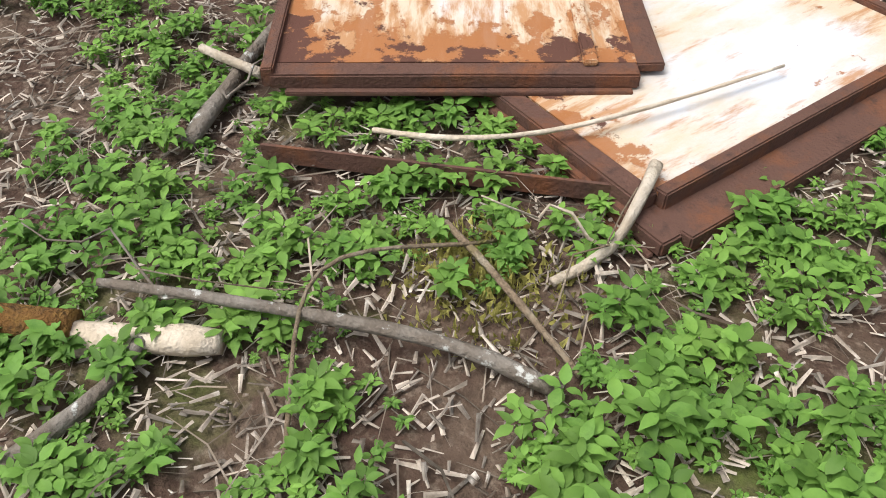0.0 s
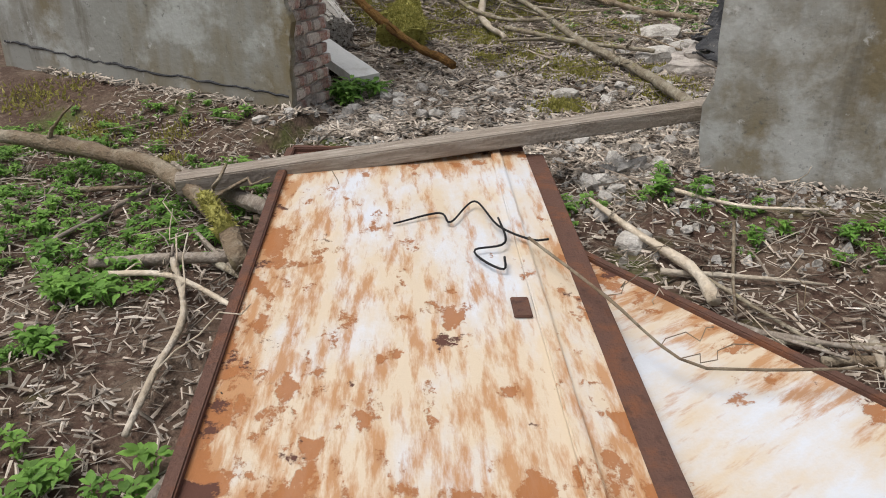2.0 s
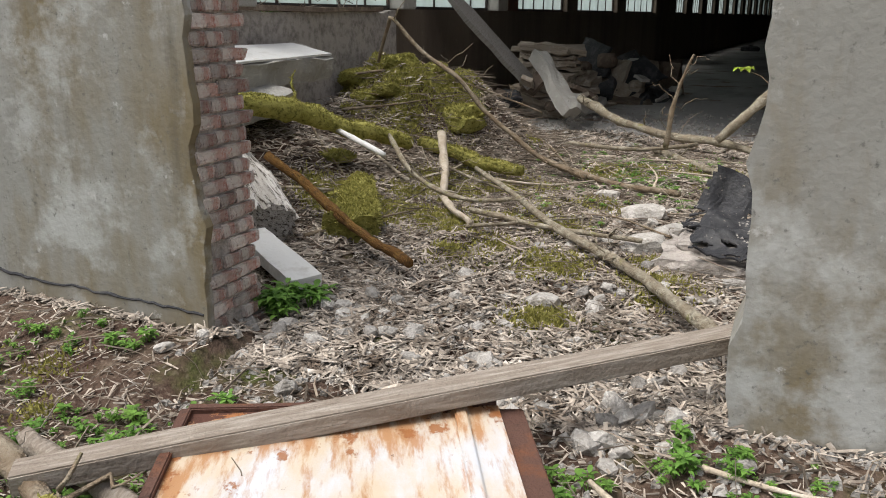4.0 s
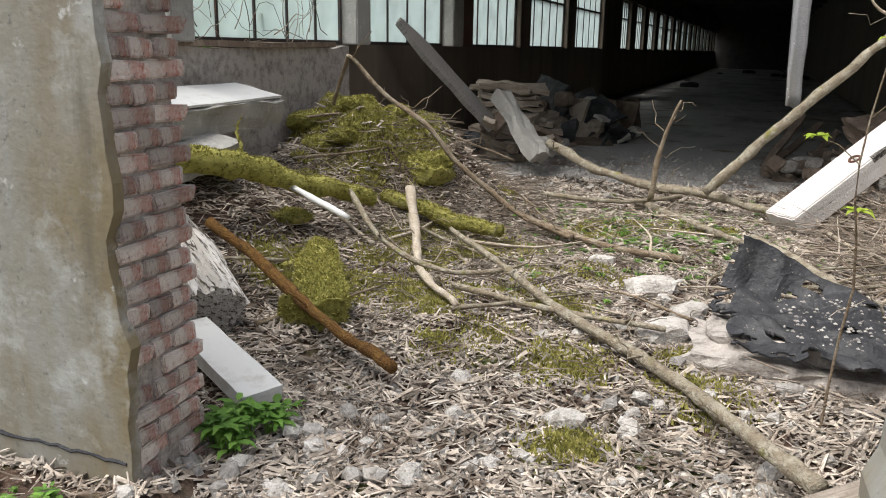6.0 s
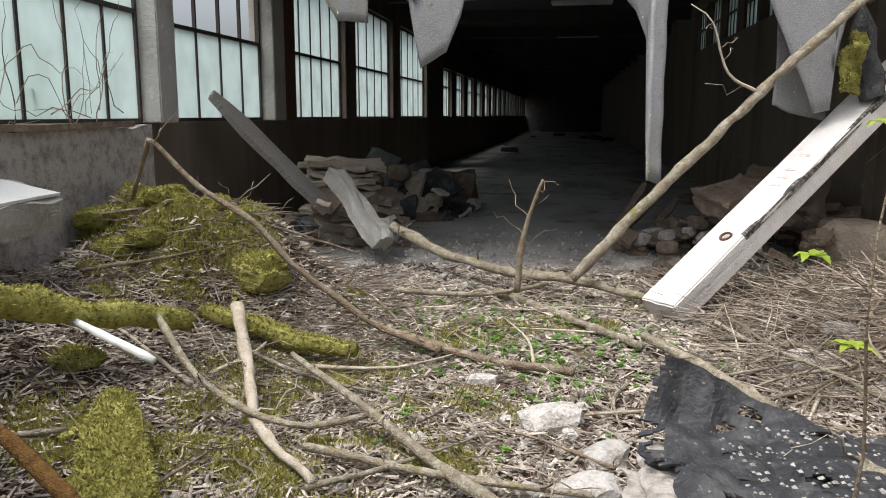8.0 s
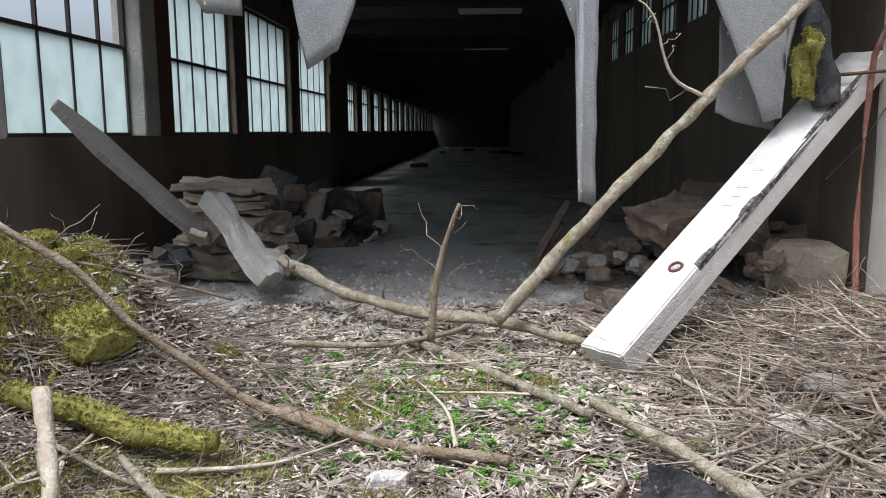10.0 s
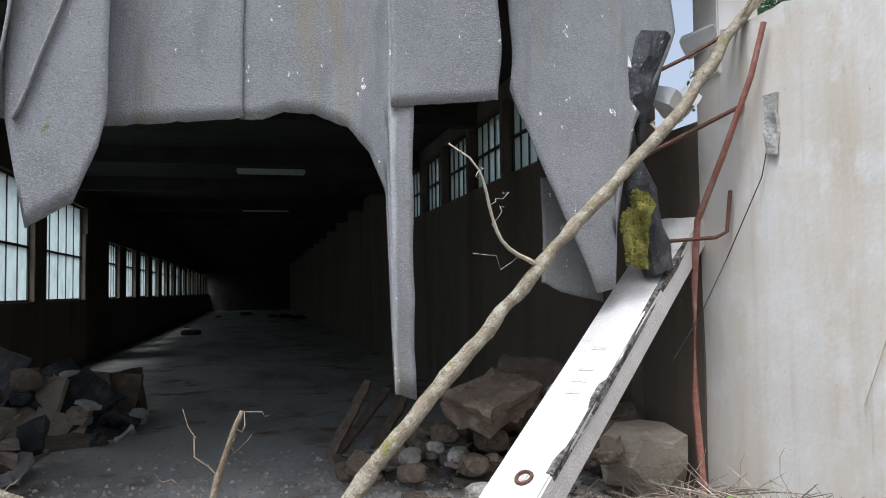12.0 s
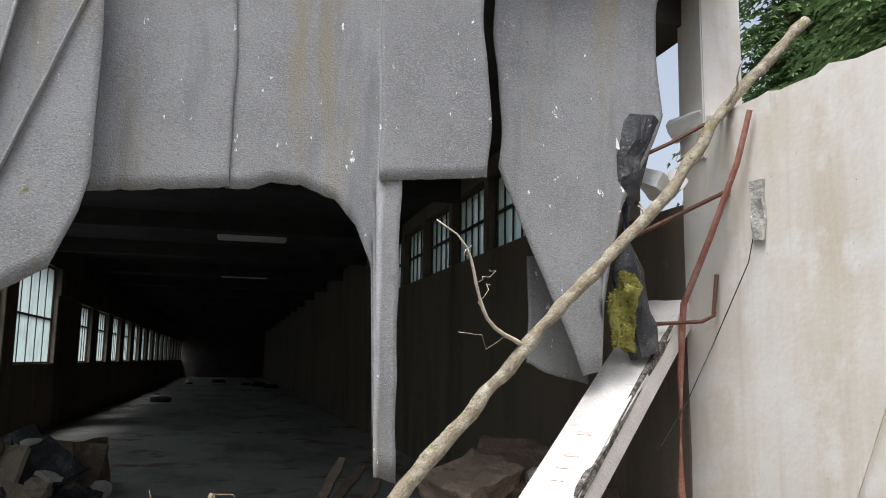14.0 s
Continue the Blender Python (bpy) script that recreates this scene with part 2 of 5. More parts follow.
    link(calc("ADD", calc("MULTIPLY", patch, -1.0), grain(70, (1, 1, 1), 6.0)), bp.inputs["Height"])
    link(bp.outputs[0], p.inputs["Normal"])
    return m


SHEET = painted_sheet("rusty_white_sheet", 0.045, 0.6, 2.55)
SHEET_CLEAN = painted_sheet("white_sheet", -0.02, 0.9, 1.35)


def glass_material():
    m = bpy.data.materials.new("dusty_glass")
    m.use_nodes = True
    n, link = m.node_tree.nodes, m.node_tree.links.new
    p = n["Principled BSDF"]
    p.inputs["Base Color"].default_value = (0.6, 0.66, 0.66, 1)
    p.inputs["Roughness"].default_value = 0.25
    tr = n.new("ShaderNodeBsdfTranslucent")
    tr.inputs[0].default_value = (0.62, 0.73, 0.71, 1)
    tp = n.new("ShaderNodeBsdfTransparent")
    a = n.new("ShaderNodeMixShader")
    tc = n.new("ShaderNodeTexCoord")
    ns = n.new("ShaderNodeTexNoise")
    ns.inputs["Scale"].default_value = 2.5
    link(tc.outputs["Object"], ns.inputs["Vector"])
    mr = n.new("ShaderNodeMapRange")
    mr.inputs[1].default_value, mr.inputs[2].default_value, mr.inputs[3].default_value, mr.inputs[4].default_value = 0.4, 0.7, 0.3, 0.5
    link(ns.outputs[0], mr.inputs[0])
    link(mr.outputs[0], a.inputs[0])
    link(tr.outputs[0], a.inputs[1])
    link(tp.outputs[0], a.inputs[2])
    b = n.new("ShaderNodeMixShader")
    b.inputs[0].default_value = 0.12
    link(a.outputs[0], b.inputs[1])
    link(p.outputs[0], b.inputs[2])
    link(b.outputs[0], n["Material Output"].inputs[0])
    return m


GLASS = glass_material()


# ---- building helpers ----
def part(name, bm, mat, parent=None, label="", smooth=False):
    """Links a bmesh as one mesh object, under a parent if given."""
    me = bpy.data.meshes.new(name)
    bmesh.ops.recalc_face_normals(bm, faces=bm.faces)
    bm.to_mesh(me)
    bm.free()
    me.materials.append(mat)
    if smooth:
        for f in me.polygons:
            f.use_smooth = True
    ob = new(name, me)
    if parent:
        ob.parent = parent
    if label:
        tagged(ob, label)
    return ob


def raw_mesh(name, verts, faces, mat, smooth=False):
    me = bpy.data.meshes.new(name)
    me.from_pydata(verts, [], faces)
    me.materials.append(mat)
    if smooth:
        for f in me.polygons:
            f.use_smooth = True
    return new(name, me)


def empty(name, label, category, at=(0, 0, 0), rot=(0, 0, 0), group="", kind=""):
    ob = new(name)
    ob.matrix_world = pose(*at, *rot)
    return tagged(ob, label, category, group, kind)


def box(x0, y0, z0, x1, y1, z1, bevel=0.0, bm=None):
    bm = bm or bmesh.new()
    r = bmesh.ops.create_cube(bm, size=1, matrix=Matrix.Translation(((x0 + x1) / 2, (y0 + y1) / 2, (z0 + z1) / 2)) @ Matrix.Diagonal((x1 - x0, y1 - y0, z1 - z0, 1)))
    if bevel:
        bmesh.ops.bevel(bm, geom=list({e for v in r["verts"] for e in v.link_edges}), offset=bevel, segments=2, affect="EDGES")
    return bm


def roughen(bm, amount, scale, cuts=0, seed=0.0):
    """Wears a bmesh by noise, after cutting its edges finer."""
    if cuts:
        bmesh.ops.subdivide_edges(bm, edges=bm.edges, cuts=cuts, use_grid_fill=True)
    for v in bm.verts:
        v.co += noise.noise_vector(v.co * scale + Vector((seed, seed * 2, 0))) * amount
    return bm


def tube(points, radii, sides=8, bm=None, jitter=0.0):
    """A tapered tube along points; radii at the two ends, or one for each point."""
    bm = bm or bmesh.new()
    pts = [Vector(p) for p in points]
    k = len(pts)
    rad = [radii[0] + (radii[1] - radii[0]) * i / (k - 1) for i in range(k)] if len(radii) == 2 else radii
    rings = []
    for i, p in enumerate(pts):
        d = (pts[min(i + 1, k - 1)] - pts[max(i - 1, 0)]).normalized()
        q = d.to_track_quat("Z", "Y")
        ring = []
        for j in range(sides):
            a = 2 * math.pi * j / sides
            w = rad[i] * (1 + jitter * noise.noise(p * 7 + Vector((j, 0, 0))))
            ring.append(bm.verts.new(p + q @ Vector((w * math.cos(a), w * math.sin(a), 0))))
        rings.append(ring)
    for a, b in zip(rings, rings[1:]):
        for j in range(sides):
            bm.faces.new((a[j], a[(j + 1) % sides], b[(j + 1) % sides], b[j]))
    bm.faces.new(rings[0])
    bm.faces.new(rings[-1])
    return bm


def bent(a, b, n=8, wobble=0.05, sag=0.0, seed=0):
    """Points from a to b that wander a little."""
    a, b = Vector(a), Vector(b)
    out = []
    for i in range(n + 1):
        s = i / n
        w = noise.noise_vector(Vector((s * 3 + seed * 7.3, seed, 0))) * wobble * math.sin(math.pi * s)
        out.append(a.lerp(b, s) + w - Vector((0, 0, sag * math.sin(math.pi * s))))
    return out


def bump_at(x, y, cx, cy, sx, sy, h):
    return h * math.exp(-((x - cx) / sx) ** 2 - ((y - cy) / sy) ** 2)


def ground_z(x, y):
    """The height of the ground; inside the gable lies a mound of rubble."""
    z = 0.03 * noise.noise(Vector((x * 1.3, y * 1.3, 0))) + 0.02 * noise.noise(Vector((x * 5, y * 5, 3)))
    inside = 0.5 + 0.5 * math.tanh((y - 5.4) * 1.25)
    hall = 0.5 + 0.5 * math.tanh((y - 11.6) * 1.5)
    z += 0.14 * inside
    if -5.6 < x < 1.9 and 4.0 < y < 14:
        z += (1 - hall) * ((0.82 + 0.22 * noise.noise(Vector((x * 2.2, y * 2.2, 6)))) * min(1.0, 1.35 * bump_at(x, y, -4.6, 9.95, 1.0, 0.85, 1.0)) + bump_at(x, y, -5.2, 7.6, 0.9, 1.6, 0.7) + bump_at(x, y, 1.0, 9.6, 0.9, 1.5, 0.3))
        z += 0.05 * inside * (1 - hall) * noise.noise(Vector((x * 3, y * 3, 1)))
    if abs(y - 4.45) < 1.2 and (x < -3.2 or x > -1.1):
        z += 0.13 * math.exp(-((y - 4.5) / 0.35) ** 2)
    if y > 12:
        z = z if x < -5.8 or x > 2.1 else -0.05
    return z


# ---- ground ----
def build_ground():
    def ticks(a, b, step, far):
        inner = list(np.arange(a, b + 1e-6, step))
        outer = [4, 10, 25, 60, 150, 400, 1000]
        return [a - o for o in reversed(outer)] + inner + [b + o for o in outer]
    xs, ys = ticks(-8, 5, 0.06, 0), ticks(-2, 14, 0.06, 0)
    verts = [(x, y, ground_z(x, y)) for y in ys for x in xs]
    w = len(xs)
    faces = [(j * w + i, j * w + i + 1, j * w + w + i + 1, j * w + w + i) for j in range(len(ys) - 1) for i in range(w - 1)]
    g = raw_mesh("ground", verts, faces, SOIL, True)
    tagged(g, "dark soil strewn with dry wood litter and moss", "ground", kind="structure")


build_ground()

# ---- shell of the hall ----
LEFT, RIGHT, GABLE, BREAK, END = -5.45, 1.75, 4.65, 11.4, 82.0
SILL, HEAD, CEIL = 1.68, 3.9, 4.55
THICK = 0.38


def slab(name, x0, y0, z0, x1, y1, z1, mat, label, category="wall"):
    ob = part(name, box(x0, y0, z0, x1, y1, z1), mat)
    return tagged(ob, label, category, kind="structure")


slab("floor", LEFT, BREAK + 0.2, -0.2, RIGHT, END, 0.15, FLOOR, "dusty concrete floor with dark stains", "floor")
slab("ceiling", LEFT - 0.3, BREAK + 0.5, CEIL, RIGHT + 0.3, END, CEIL + 0.25, NEAR_BLACK, "near-black concrete roof slab", "ceiling")
# the far end's shade is put into this wall's colour
slab("wall_end", LEFT - 0.3, END, -0.2, RIGHT + 0.3, END + 0.3, CEIL + 0.25, NEAR_BLACK, "plastered end wall coloured near-black for shade")


def gable(name, x0, x1, top, label, ragged):
    """A plastered brick wall whose one end is broken off unevenly."""
    bm = bmesh.new()
    nx, nz = 24, 40
    grid = {}
    for j in range(nz + 1):
        for i in range(nx + 1):
            z = -0.2 + (top + 0.2) * j / nz
            x = x0 + (x1 - x0) * i / nx
            e = 0.05 * noise.noise(Vector((z * 4, x0, 0))) + 0.03 * noise.noise(Vector((z * 14, x0, 5)))
            x += e * ((i / nx) ** 6 if ragged == "x1" else (1 - i / nx) ** 6)
            y = GABLE + 0.008 * noise.noise(Vector((x * 2, z * 2, 7)))
            grid[i, j] = bm.verts.new((x, y, z))
    for j in range(nz):
        for i in range(nx):
            bm.faces.new((grid[i, j], grid[i + 1, j], grid[i + 1, j + 1], grid[i, j + 1]))
    g = bmesh.ops.extrude_face_region(bm, geom=bm.faces[:])
    for v in g["geom"]:
        if isinstance(v, bmesh.types.BMVert):
            v.co.y += 0.05 if ragged == "x1" else THICK
    ob = part(name, bm, PLASTER)
    return tagged(ob, label, "wall", kind="structure")


JL, JR = -3.29, -0.92
gable_l = gable("wall_gable_left", LEFT - 0.35, JL, 3.6, "grey plastered brick wall with a broken edge", "x1")
gable_r = gable("wall_gable_right", JR, RIGHT + 0.35, 3.6, "stained grey plastered wall with a chipped edge", "x0")
core = part("brick_core", box(LEFT - 0.35, GABLE + 0.052, -0.2, JL - 0.022, GABLE + THICK, 3.6), MORTAR, gable_l)

# right side wall, open to the sky, and the hall's walls
def long_wall(name, x0, x1, y0, y1, top, mat, label, ragged, cuts=60, side=1):
    """A wall along y with uneven faces and a broken top; side: where its worn face looks."""
    bm = bmesh.new()
    nz = 14
    rows = []
    for i in range(cuts + 1):
        y = y0 + (y1 - y0) * i / cuts
        t = top + ragged * (noise.noise(Vector((y * 2.1, x0, 0))) + 0.5 * noise.noise(Vector((y * 7, x0, 3))))
        ring = []
        for j in range(nz + 1):
            z = -0.25 + (t + 0.25) * j / nz
            ring.append(bm.verts.new((x0 + 0.012 * noise.noise(Vector((y * 1.5, z * 1.5, 2))), y, z)))
        for j in range(nz, -1, -1):
            z = -0.25 + (t - 0.25 * ragged + 0.25) * j / nz
            ring.append(bm.verts.new((x1, y, z)))
        rows.append(ring)
    for a, b in zip(rows, rows[1:]):
        k = len(a)
        for j in range(k):
            bm.faces.new((a[j], a[(j + 1) % k], b[(j + 1) % k], b[j]))
    bm.faces.new(rows[0])
    bm.faces.new(rows[-1])
    return tagged(part(name, bm, mat), label, "wall", kind="structure")


wall_r = long_wall("wall_right", RIGHT, RIGHT + 0.3, GABLE + THICK, 11.62, 3.68, PALE_CONCRETE, "pale stained concrete wall with a broken top", 0.07)
long_wall("wall_left_rough", LEFT, LEFT - 0.3, GABLE + THICK, 11.0, SILL - 0.03, MORTAR, "rough grey wall with flaking render below windows", 0.03)
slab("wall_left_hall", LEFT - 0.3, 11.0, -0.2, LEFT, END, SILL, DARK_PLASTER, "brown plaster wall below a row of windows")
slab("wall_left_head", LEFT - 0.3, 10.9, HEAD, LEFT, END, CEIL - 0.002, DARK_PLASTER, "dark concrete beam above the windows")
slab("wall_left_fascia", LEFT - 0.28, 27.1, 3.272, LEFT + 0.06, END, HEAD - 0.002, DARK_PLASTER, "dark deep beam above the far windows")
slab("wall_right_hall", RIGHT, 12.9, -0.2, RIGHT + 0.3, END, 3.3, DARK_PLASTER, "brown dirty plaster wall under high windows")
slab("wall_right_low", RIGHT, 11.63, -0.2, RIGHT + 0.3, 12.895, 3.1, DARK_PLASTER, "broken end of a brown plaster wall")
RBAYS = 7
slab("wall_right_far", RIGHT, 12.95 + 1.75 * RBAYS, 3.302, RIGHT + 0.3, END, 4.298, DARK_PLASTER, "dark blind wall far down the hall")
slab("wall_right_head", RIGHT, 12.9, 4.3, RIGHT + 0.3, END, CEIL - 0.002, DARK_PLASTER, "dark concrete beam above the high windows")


def window(name, x, y0, y1, z0, z1, bars, transom, mat, gappy=0):
    w = empty(name, "steel-framed window with dusty panes", "window", (x, y0, z0), kind="structure")
    span, high = y1 - y0, z1 - z0
    f = box(-0.03, 0, 0, 0.03, span, 0.04)
    box(-0.03, 0, high - 0.04, 0.03, span, high, bm=f)
    box(-0.03, 0, 0.04, 0.03, 0.04, high - 0.04, bm=f)
    box(-0.03, span - 0.04, 0.04, 0.03, span, high - 0.04, bm=f)
    part("window_frame", f, mat, w)
    part("transom", box(-0.028, 0.04, transom - 0.02, 0.028, span - 0.04, transom + 0.02), mat, w)
    for i in range(1, bars):
        y = span * i / bars
        part("glazing_bar", box(-0.02, y - 0.016, 0.04, 0.02, y + 0.016, high - 0.04), mat, w)
    for i in range(bars):
        for lo, hi in ((0.04, transom - 0.02), (transom + 0.02, high - 0.04)):
            if gappy and (i * 7 + int(lo * 10) + int(y0)) % gappy == 0:
                continue
            p = part("pane", box(-0.004, span * i / bars + 0.005, lo, 0.004, span * (i + 1) / bars - 0.005, hi), GLASS, w)
            p.visible_shadow = y0 > 45
    return w


posts = [(4.95, 0.14), (7.9, 0.14), (11.2, 0.19), (14.78, 0.22), (15.35, 0.33), (18.83, 0.36), (22.95, 0.43), (28.63, 1.55)] + [(32.75 + 3.35 * i, 0.6) for i in range(15)]
for i, ((a, wa), (b, wb)) in enumerate(zip(posts, posts[1:])):
    window(f"window_{i + 1}", LEFT - 0.12, a + wa, b - wb, SILL, HEAD if a < 28 else 3.27, 5 if b - a > 1 else 1, 1.02, STEEL, 7 if i == 2 else 0)
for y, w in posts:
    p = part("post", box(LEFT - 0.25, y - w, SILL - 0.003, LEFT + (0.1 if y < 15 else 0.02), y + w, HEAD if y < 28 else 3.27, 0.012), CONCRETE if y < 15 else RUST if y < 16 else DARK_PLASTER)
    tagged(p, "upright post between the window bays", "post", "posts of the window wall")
for i in range(RBAYS):
    y = 12.95 + 1.75 * i
    window(f"window_{i + 40}", RIGHT + 0.12, y + 0.1, y + 1.65, 3.3, 4.3, 5, 0.5, STEEL)
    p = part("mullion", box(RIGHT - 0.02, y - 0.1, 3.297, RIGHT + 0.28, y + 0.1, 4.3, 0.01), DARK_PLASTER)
    tagged(p, "short dark post between high windows", "post", "posts of the high windows")
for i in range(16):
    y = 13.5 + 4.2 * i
    b = part("ceiling_beam", box(LEFT + 0.003, y, CEIL - 0.32, RIGHT - 0.003, y + 0.25, CEIL + 0.01, 0.01), NEAR_BLACK)
    tagged(b, "near-black concrete beam under the roof", "beam", "roof beams")
for i in range(3):
    lamp = empty("ceiling_lamp", "dusty unlit fluorescent tube lamp", "lamp", (-1.1, 24.5 + 8.4 * i, CEIL - 0.13), group="tube lamps")
    part("housing", box(-0.75, -0.06, 0.04, 0.75, 0.06, 0.14, 0.01), WHITE_PAINT, lamp)
    part("tube", tube([(-0.72, 0, 0.02), (0.72, 0, 0.02)], (0.018, 0.018), 8), WHITE_PAINT, lamp)

# the hall runs off a few degrees from the open bay
VEER = Matrix.Translation((LEFT, 15.2, 0)) @ Matrix.Rotation(radians(-2.73), 4, "Z") @ Matrix.Translation((-LEFT, -15.2, 0))
for ob in list(bpy.data.objects):
    if ob.parent is None and (ob.name in ("floor", "ceiling", "wall_end", "wall_left_hall", "wall_left_head", "wall_left_fascia", "wall_right_hall", "wall_right_far", "wall_right_head") or ob.name.split(".")[0] in ("mullion", "ceiling_beam", "ceiling_lamp") or (ob.name.split("_")[0] == "window" and ob.location.y > 11) or (ob.name.split(".")[0] == "post" and sum(v.co.y for v in ob.data.vertices) / len(ob.data.vertices) > 12)):
        ob.matrix_world = VEER @ ob.matrix_basis

# white post and broken blocks where the side wall ends
tagged(part("broken_post", roughen(box(RIGHT - 0.02, 11.3, 3.4, RIGHT + 0.34, 11.62, 6.2, 0.01), 0.01, 6, 2), PALE_CONCRETE), "pale concrete post standing on the broken wall", "post")


# ---- rubble ----
def chunk(name, at, size, mat, label, category="rubble", seed=0, rot=(0, 0, 0), sub=2, group=""):
    bm = bmesh.new()
    bmesh.ops.create_icosphere(bm, subdivisions=sub, radius=1)
    for v in bm.verts:
        k = 1 + 0.35 * noise.noise(v.co * 1.3 + Vector((seed * 3.1, seed, 0))) + 0.12 * noise.noise(v.co * 4 + Vector((seed, 0, 0)))
        c = v.co * k
        c = Vector([max(-0.84, min(0.84, q)) for q in c])
        v.co = Vector((c.x * size[0], c.y * size[1], c.z * size[2]))
    ob = part(name, bm, mat)
    ob.matrix_world = pose(*at, *rot)
    return tagged(ob, label, category, group)


def broken_slab(name, at, rot, dims, mat, label, category="slab", wear=0.02, cuts=5, seed=0.0):
    bm = box(-dims[0] / 2, -dims[1] / 2, 0, dims[0] / 2, dims[1] / 2, dims[2])
    roughen(bm, wear, 7, cuts, seed)
    for v in bm.verts:
        if abs(v.co.x) > dims[0] * 0.49 or abs(v.co.y) > dims[1] * 0.49:
            v.co += noise.noise_vector(v.co * 3 + Vector((seed, 1, 2))) * wear * 1.6
    ob = part(name, bm, mat)
    ob.matrix_world = pose(*at, *rot)
    return tagged(ob, label, category)


def on(x, y, dz=0.0):
    return (x, y, ground_z(x, y) + dz)


broken_slab("concrete_slab", (-5.16, 7.8, 1.06), (0, 13, 3), (0.46, 1.6, 0.22), CONCRETE, "broken concrete slab leaning at the window wall", wear=0.03, cuts=8, seed=1)
broken_slab("white_tile", (-5.108, 7.8, 1.281), (0, 13, 3), (0.44, 1.56, 0.018), WHITE_PAINT, "flat white sheet on a concrete slab", "sheet", 0.004, 4)
broken_slab("concrete_slab", (-4.95, 7.25, 0.84), (4, 10, -10), (0.5, 0.6, 0.18), CONCRETE, "smaller broken concrete slab", seed=2)
broken_slab("white_board", (-3.58, 5.63, 0.17), (0, 8, -31), (0.8, 0.2, 0.07), WHITE_PAINT, "white painted board lying at the broken wall", "board", 0.008)


def prop(name, a, b, wide, thick, mat, label, category, taper=1.0, wear=0.01, roll=0.0, seed=0.0):
    """A board or beam from a (foot) to b (head), worn along its edges."""
    a, b = Vector(a), Vector(b)
    d = (b - a).normalized()
    n = Vector((d.y, -d.x, 0)).normalized()
    m = Matrix((n, d, n.cross(d))).transposed().to_4x4() @ Matrix.Rotation(radians(roll), 4, "Y")
    m.translation = a
    l = (b - a).length
    bm = box(-wide / 2, 0, -thick / 2, wide / 2, l, thick / 2)
    roughen(bm, wear, 9, 6, seed)
    for v in bm.verts:
        f = v.co.y / l
        v.co.x *= 1 + (taper - 1) * max(0.0, f - 0.75) * 4
        v.co.x += wear * 2 * noise.noise(Vector((f * 6, seed, v.co.x * 3)))
    ob = part(name, bm, mat)
    ob.matrix_world = m
    return tagged(ob, label, category)


prop("leaning_plank", (-4.3, 12.95, 0.68), (-5.3, 12.1, 1.97), 0.34, 0.07, GREY_PLANK, "grey weathered plank leaning on rubble", "plank", 0.35, 0.01, -38)
prop("broken_beam", (-3.42, 11.95, 0.4), (-4.1, 12.65, 1.08), 0.24, 0.17, CONCRETE, "broken concrete beam leaning on rubble", "beam", 0.8, 0.035, 15, 3)

rng = random.Random(4)
# the stack of torn insulation, layer on layer
for k, (cx, cy, w, d) in enumerate([(-4.32, 13.7, 0.85, 0.9), (-4.3, 13.8, 0.95, 0.8), (-3.95, 14.2, 0.5, 0.7)]):
    z = 0.12 + (0.58 if k == 1 else 0)
    for i in range(8 if k != 2 else 9):
        h = rng.uniform(0.05, 0.1)
        broken_slab("insulation_bale", (cx + rng.gauss(0, 0.03), cy + rng.gauss(0, 0.04), z), (rng.gauss(2, 3), rng.gauss(4, 3), rng.gauss(6, 6)), (w * rng.uniform(0.85, 1.08), d * rng.uniform(0.85, 1.05), h), PALE_BALE, "torn pale layer of stacked insulation board", "bale", 0.035, 6, k * 20 + i)
        z += h * 0.92
# tipped boards and sheets behind it
for x, y, z, rot, dims, mat in ((-3.95, 16.6, 0.45, (62, 0, -32), (0.8, 0.8, 0.06), PALE_BALE), (-3.6, 16.2, 0.25, (48, 20, 10), (0.55, 0.45, 0.05), PALE_BALE), (-3.3, 17.4, 0.2, (75, 5, -12), (0.9, 1.2, 0.07), BROWN_RUBBLE), (-3.0, 17.6, 0.2, (80, 0, 60), (0.7, 1.2, 0.08), BROWN_RUBBLE),
                            (-3.9, 17.5, 0.3, (58, -20, 25), (1.1, 1.2, 0.04), TAR), (-3.45, 16.6, 0.55, (30, -25, 40), (0.8, 0.7, 0.03), TAR), (-3.5, 15.9, 0.16, (6, 4, 20), (0.9, 0.6, 0.05), BROWN_RUBBLE), (-3.1, 16.4, 0.2, (10, -14, 70), (0.8, 0.5, 0.04), TAR), (-4.4, 17.0, 0.8, (65, 10, -50), (1.0, 0.7, 0.05), TAR), (-3.9, 15.3, 0.17, (8, 3, 80), (0.7, 0.6, 0.06), PALE_BALE)):
    broken_slab("rubble_board", (x, y, z), rot, dims, mat, "tipped broken board in a heap of rubbish", "rubble", 0.025, 5, x * 3)
for i in range(64):
    far = i % 2
    x, y = (rng.gauss(-3.7, 0.4), rng.gauss(16.7, 0.5)) if far else (rng.uniform(-5.2, -3.5), rng.uniform(12.3, 14.6))
    h = max(0.0, (0.75 if far else 0.6) - abs(x + 4.1) * 0.4)
    s = rng.uniform(0.07, 0.22)
    z = 0.15 + h * rng.random() + s * 0.2
    mat = (CONCRETE, BROWN_RUBBLE, PALE_BALE, TAR)[i // 2 % 4]
    if i % 3:
        broken_slab("rubble_slab", (x, y, z), (rng.uniform(-40, 40), rng.uniform(-40, 40), rng.uniform(0, 360)), (s * 1.9, s * 1.3, s * 0.4), mat, "broken slab in a heap of building rubble", "rubble", 0.03, 3, i)
    else:
        chunk("rubble_lump", (x, y, z), (s, s * 0.9, s * 0.8), mat, "rough lump in a heap of building rubble", seed=i)
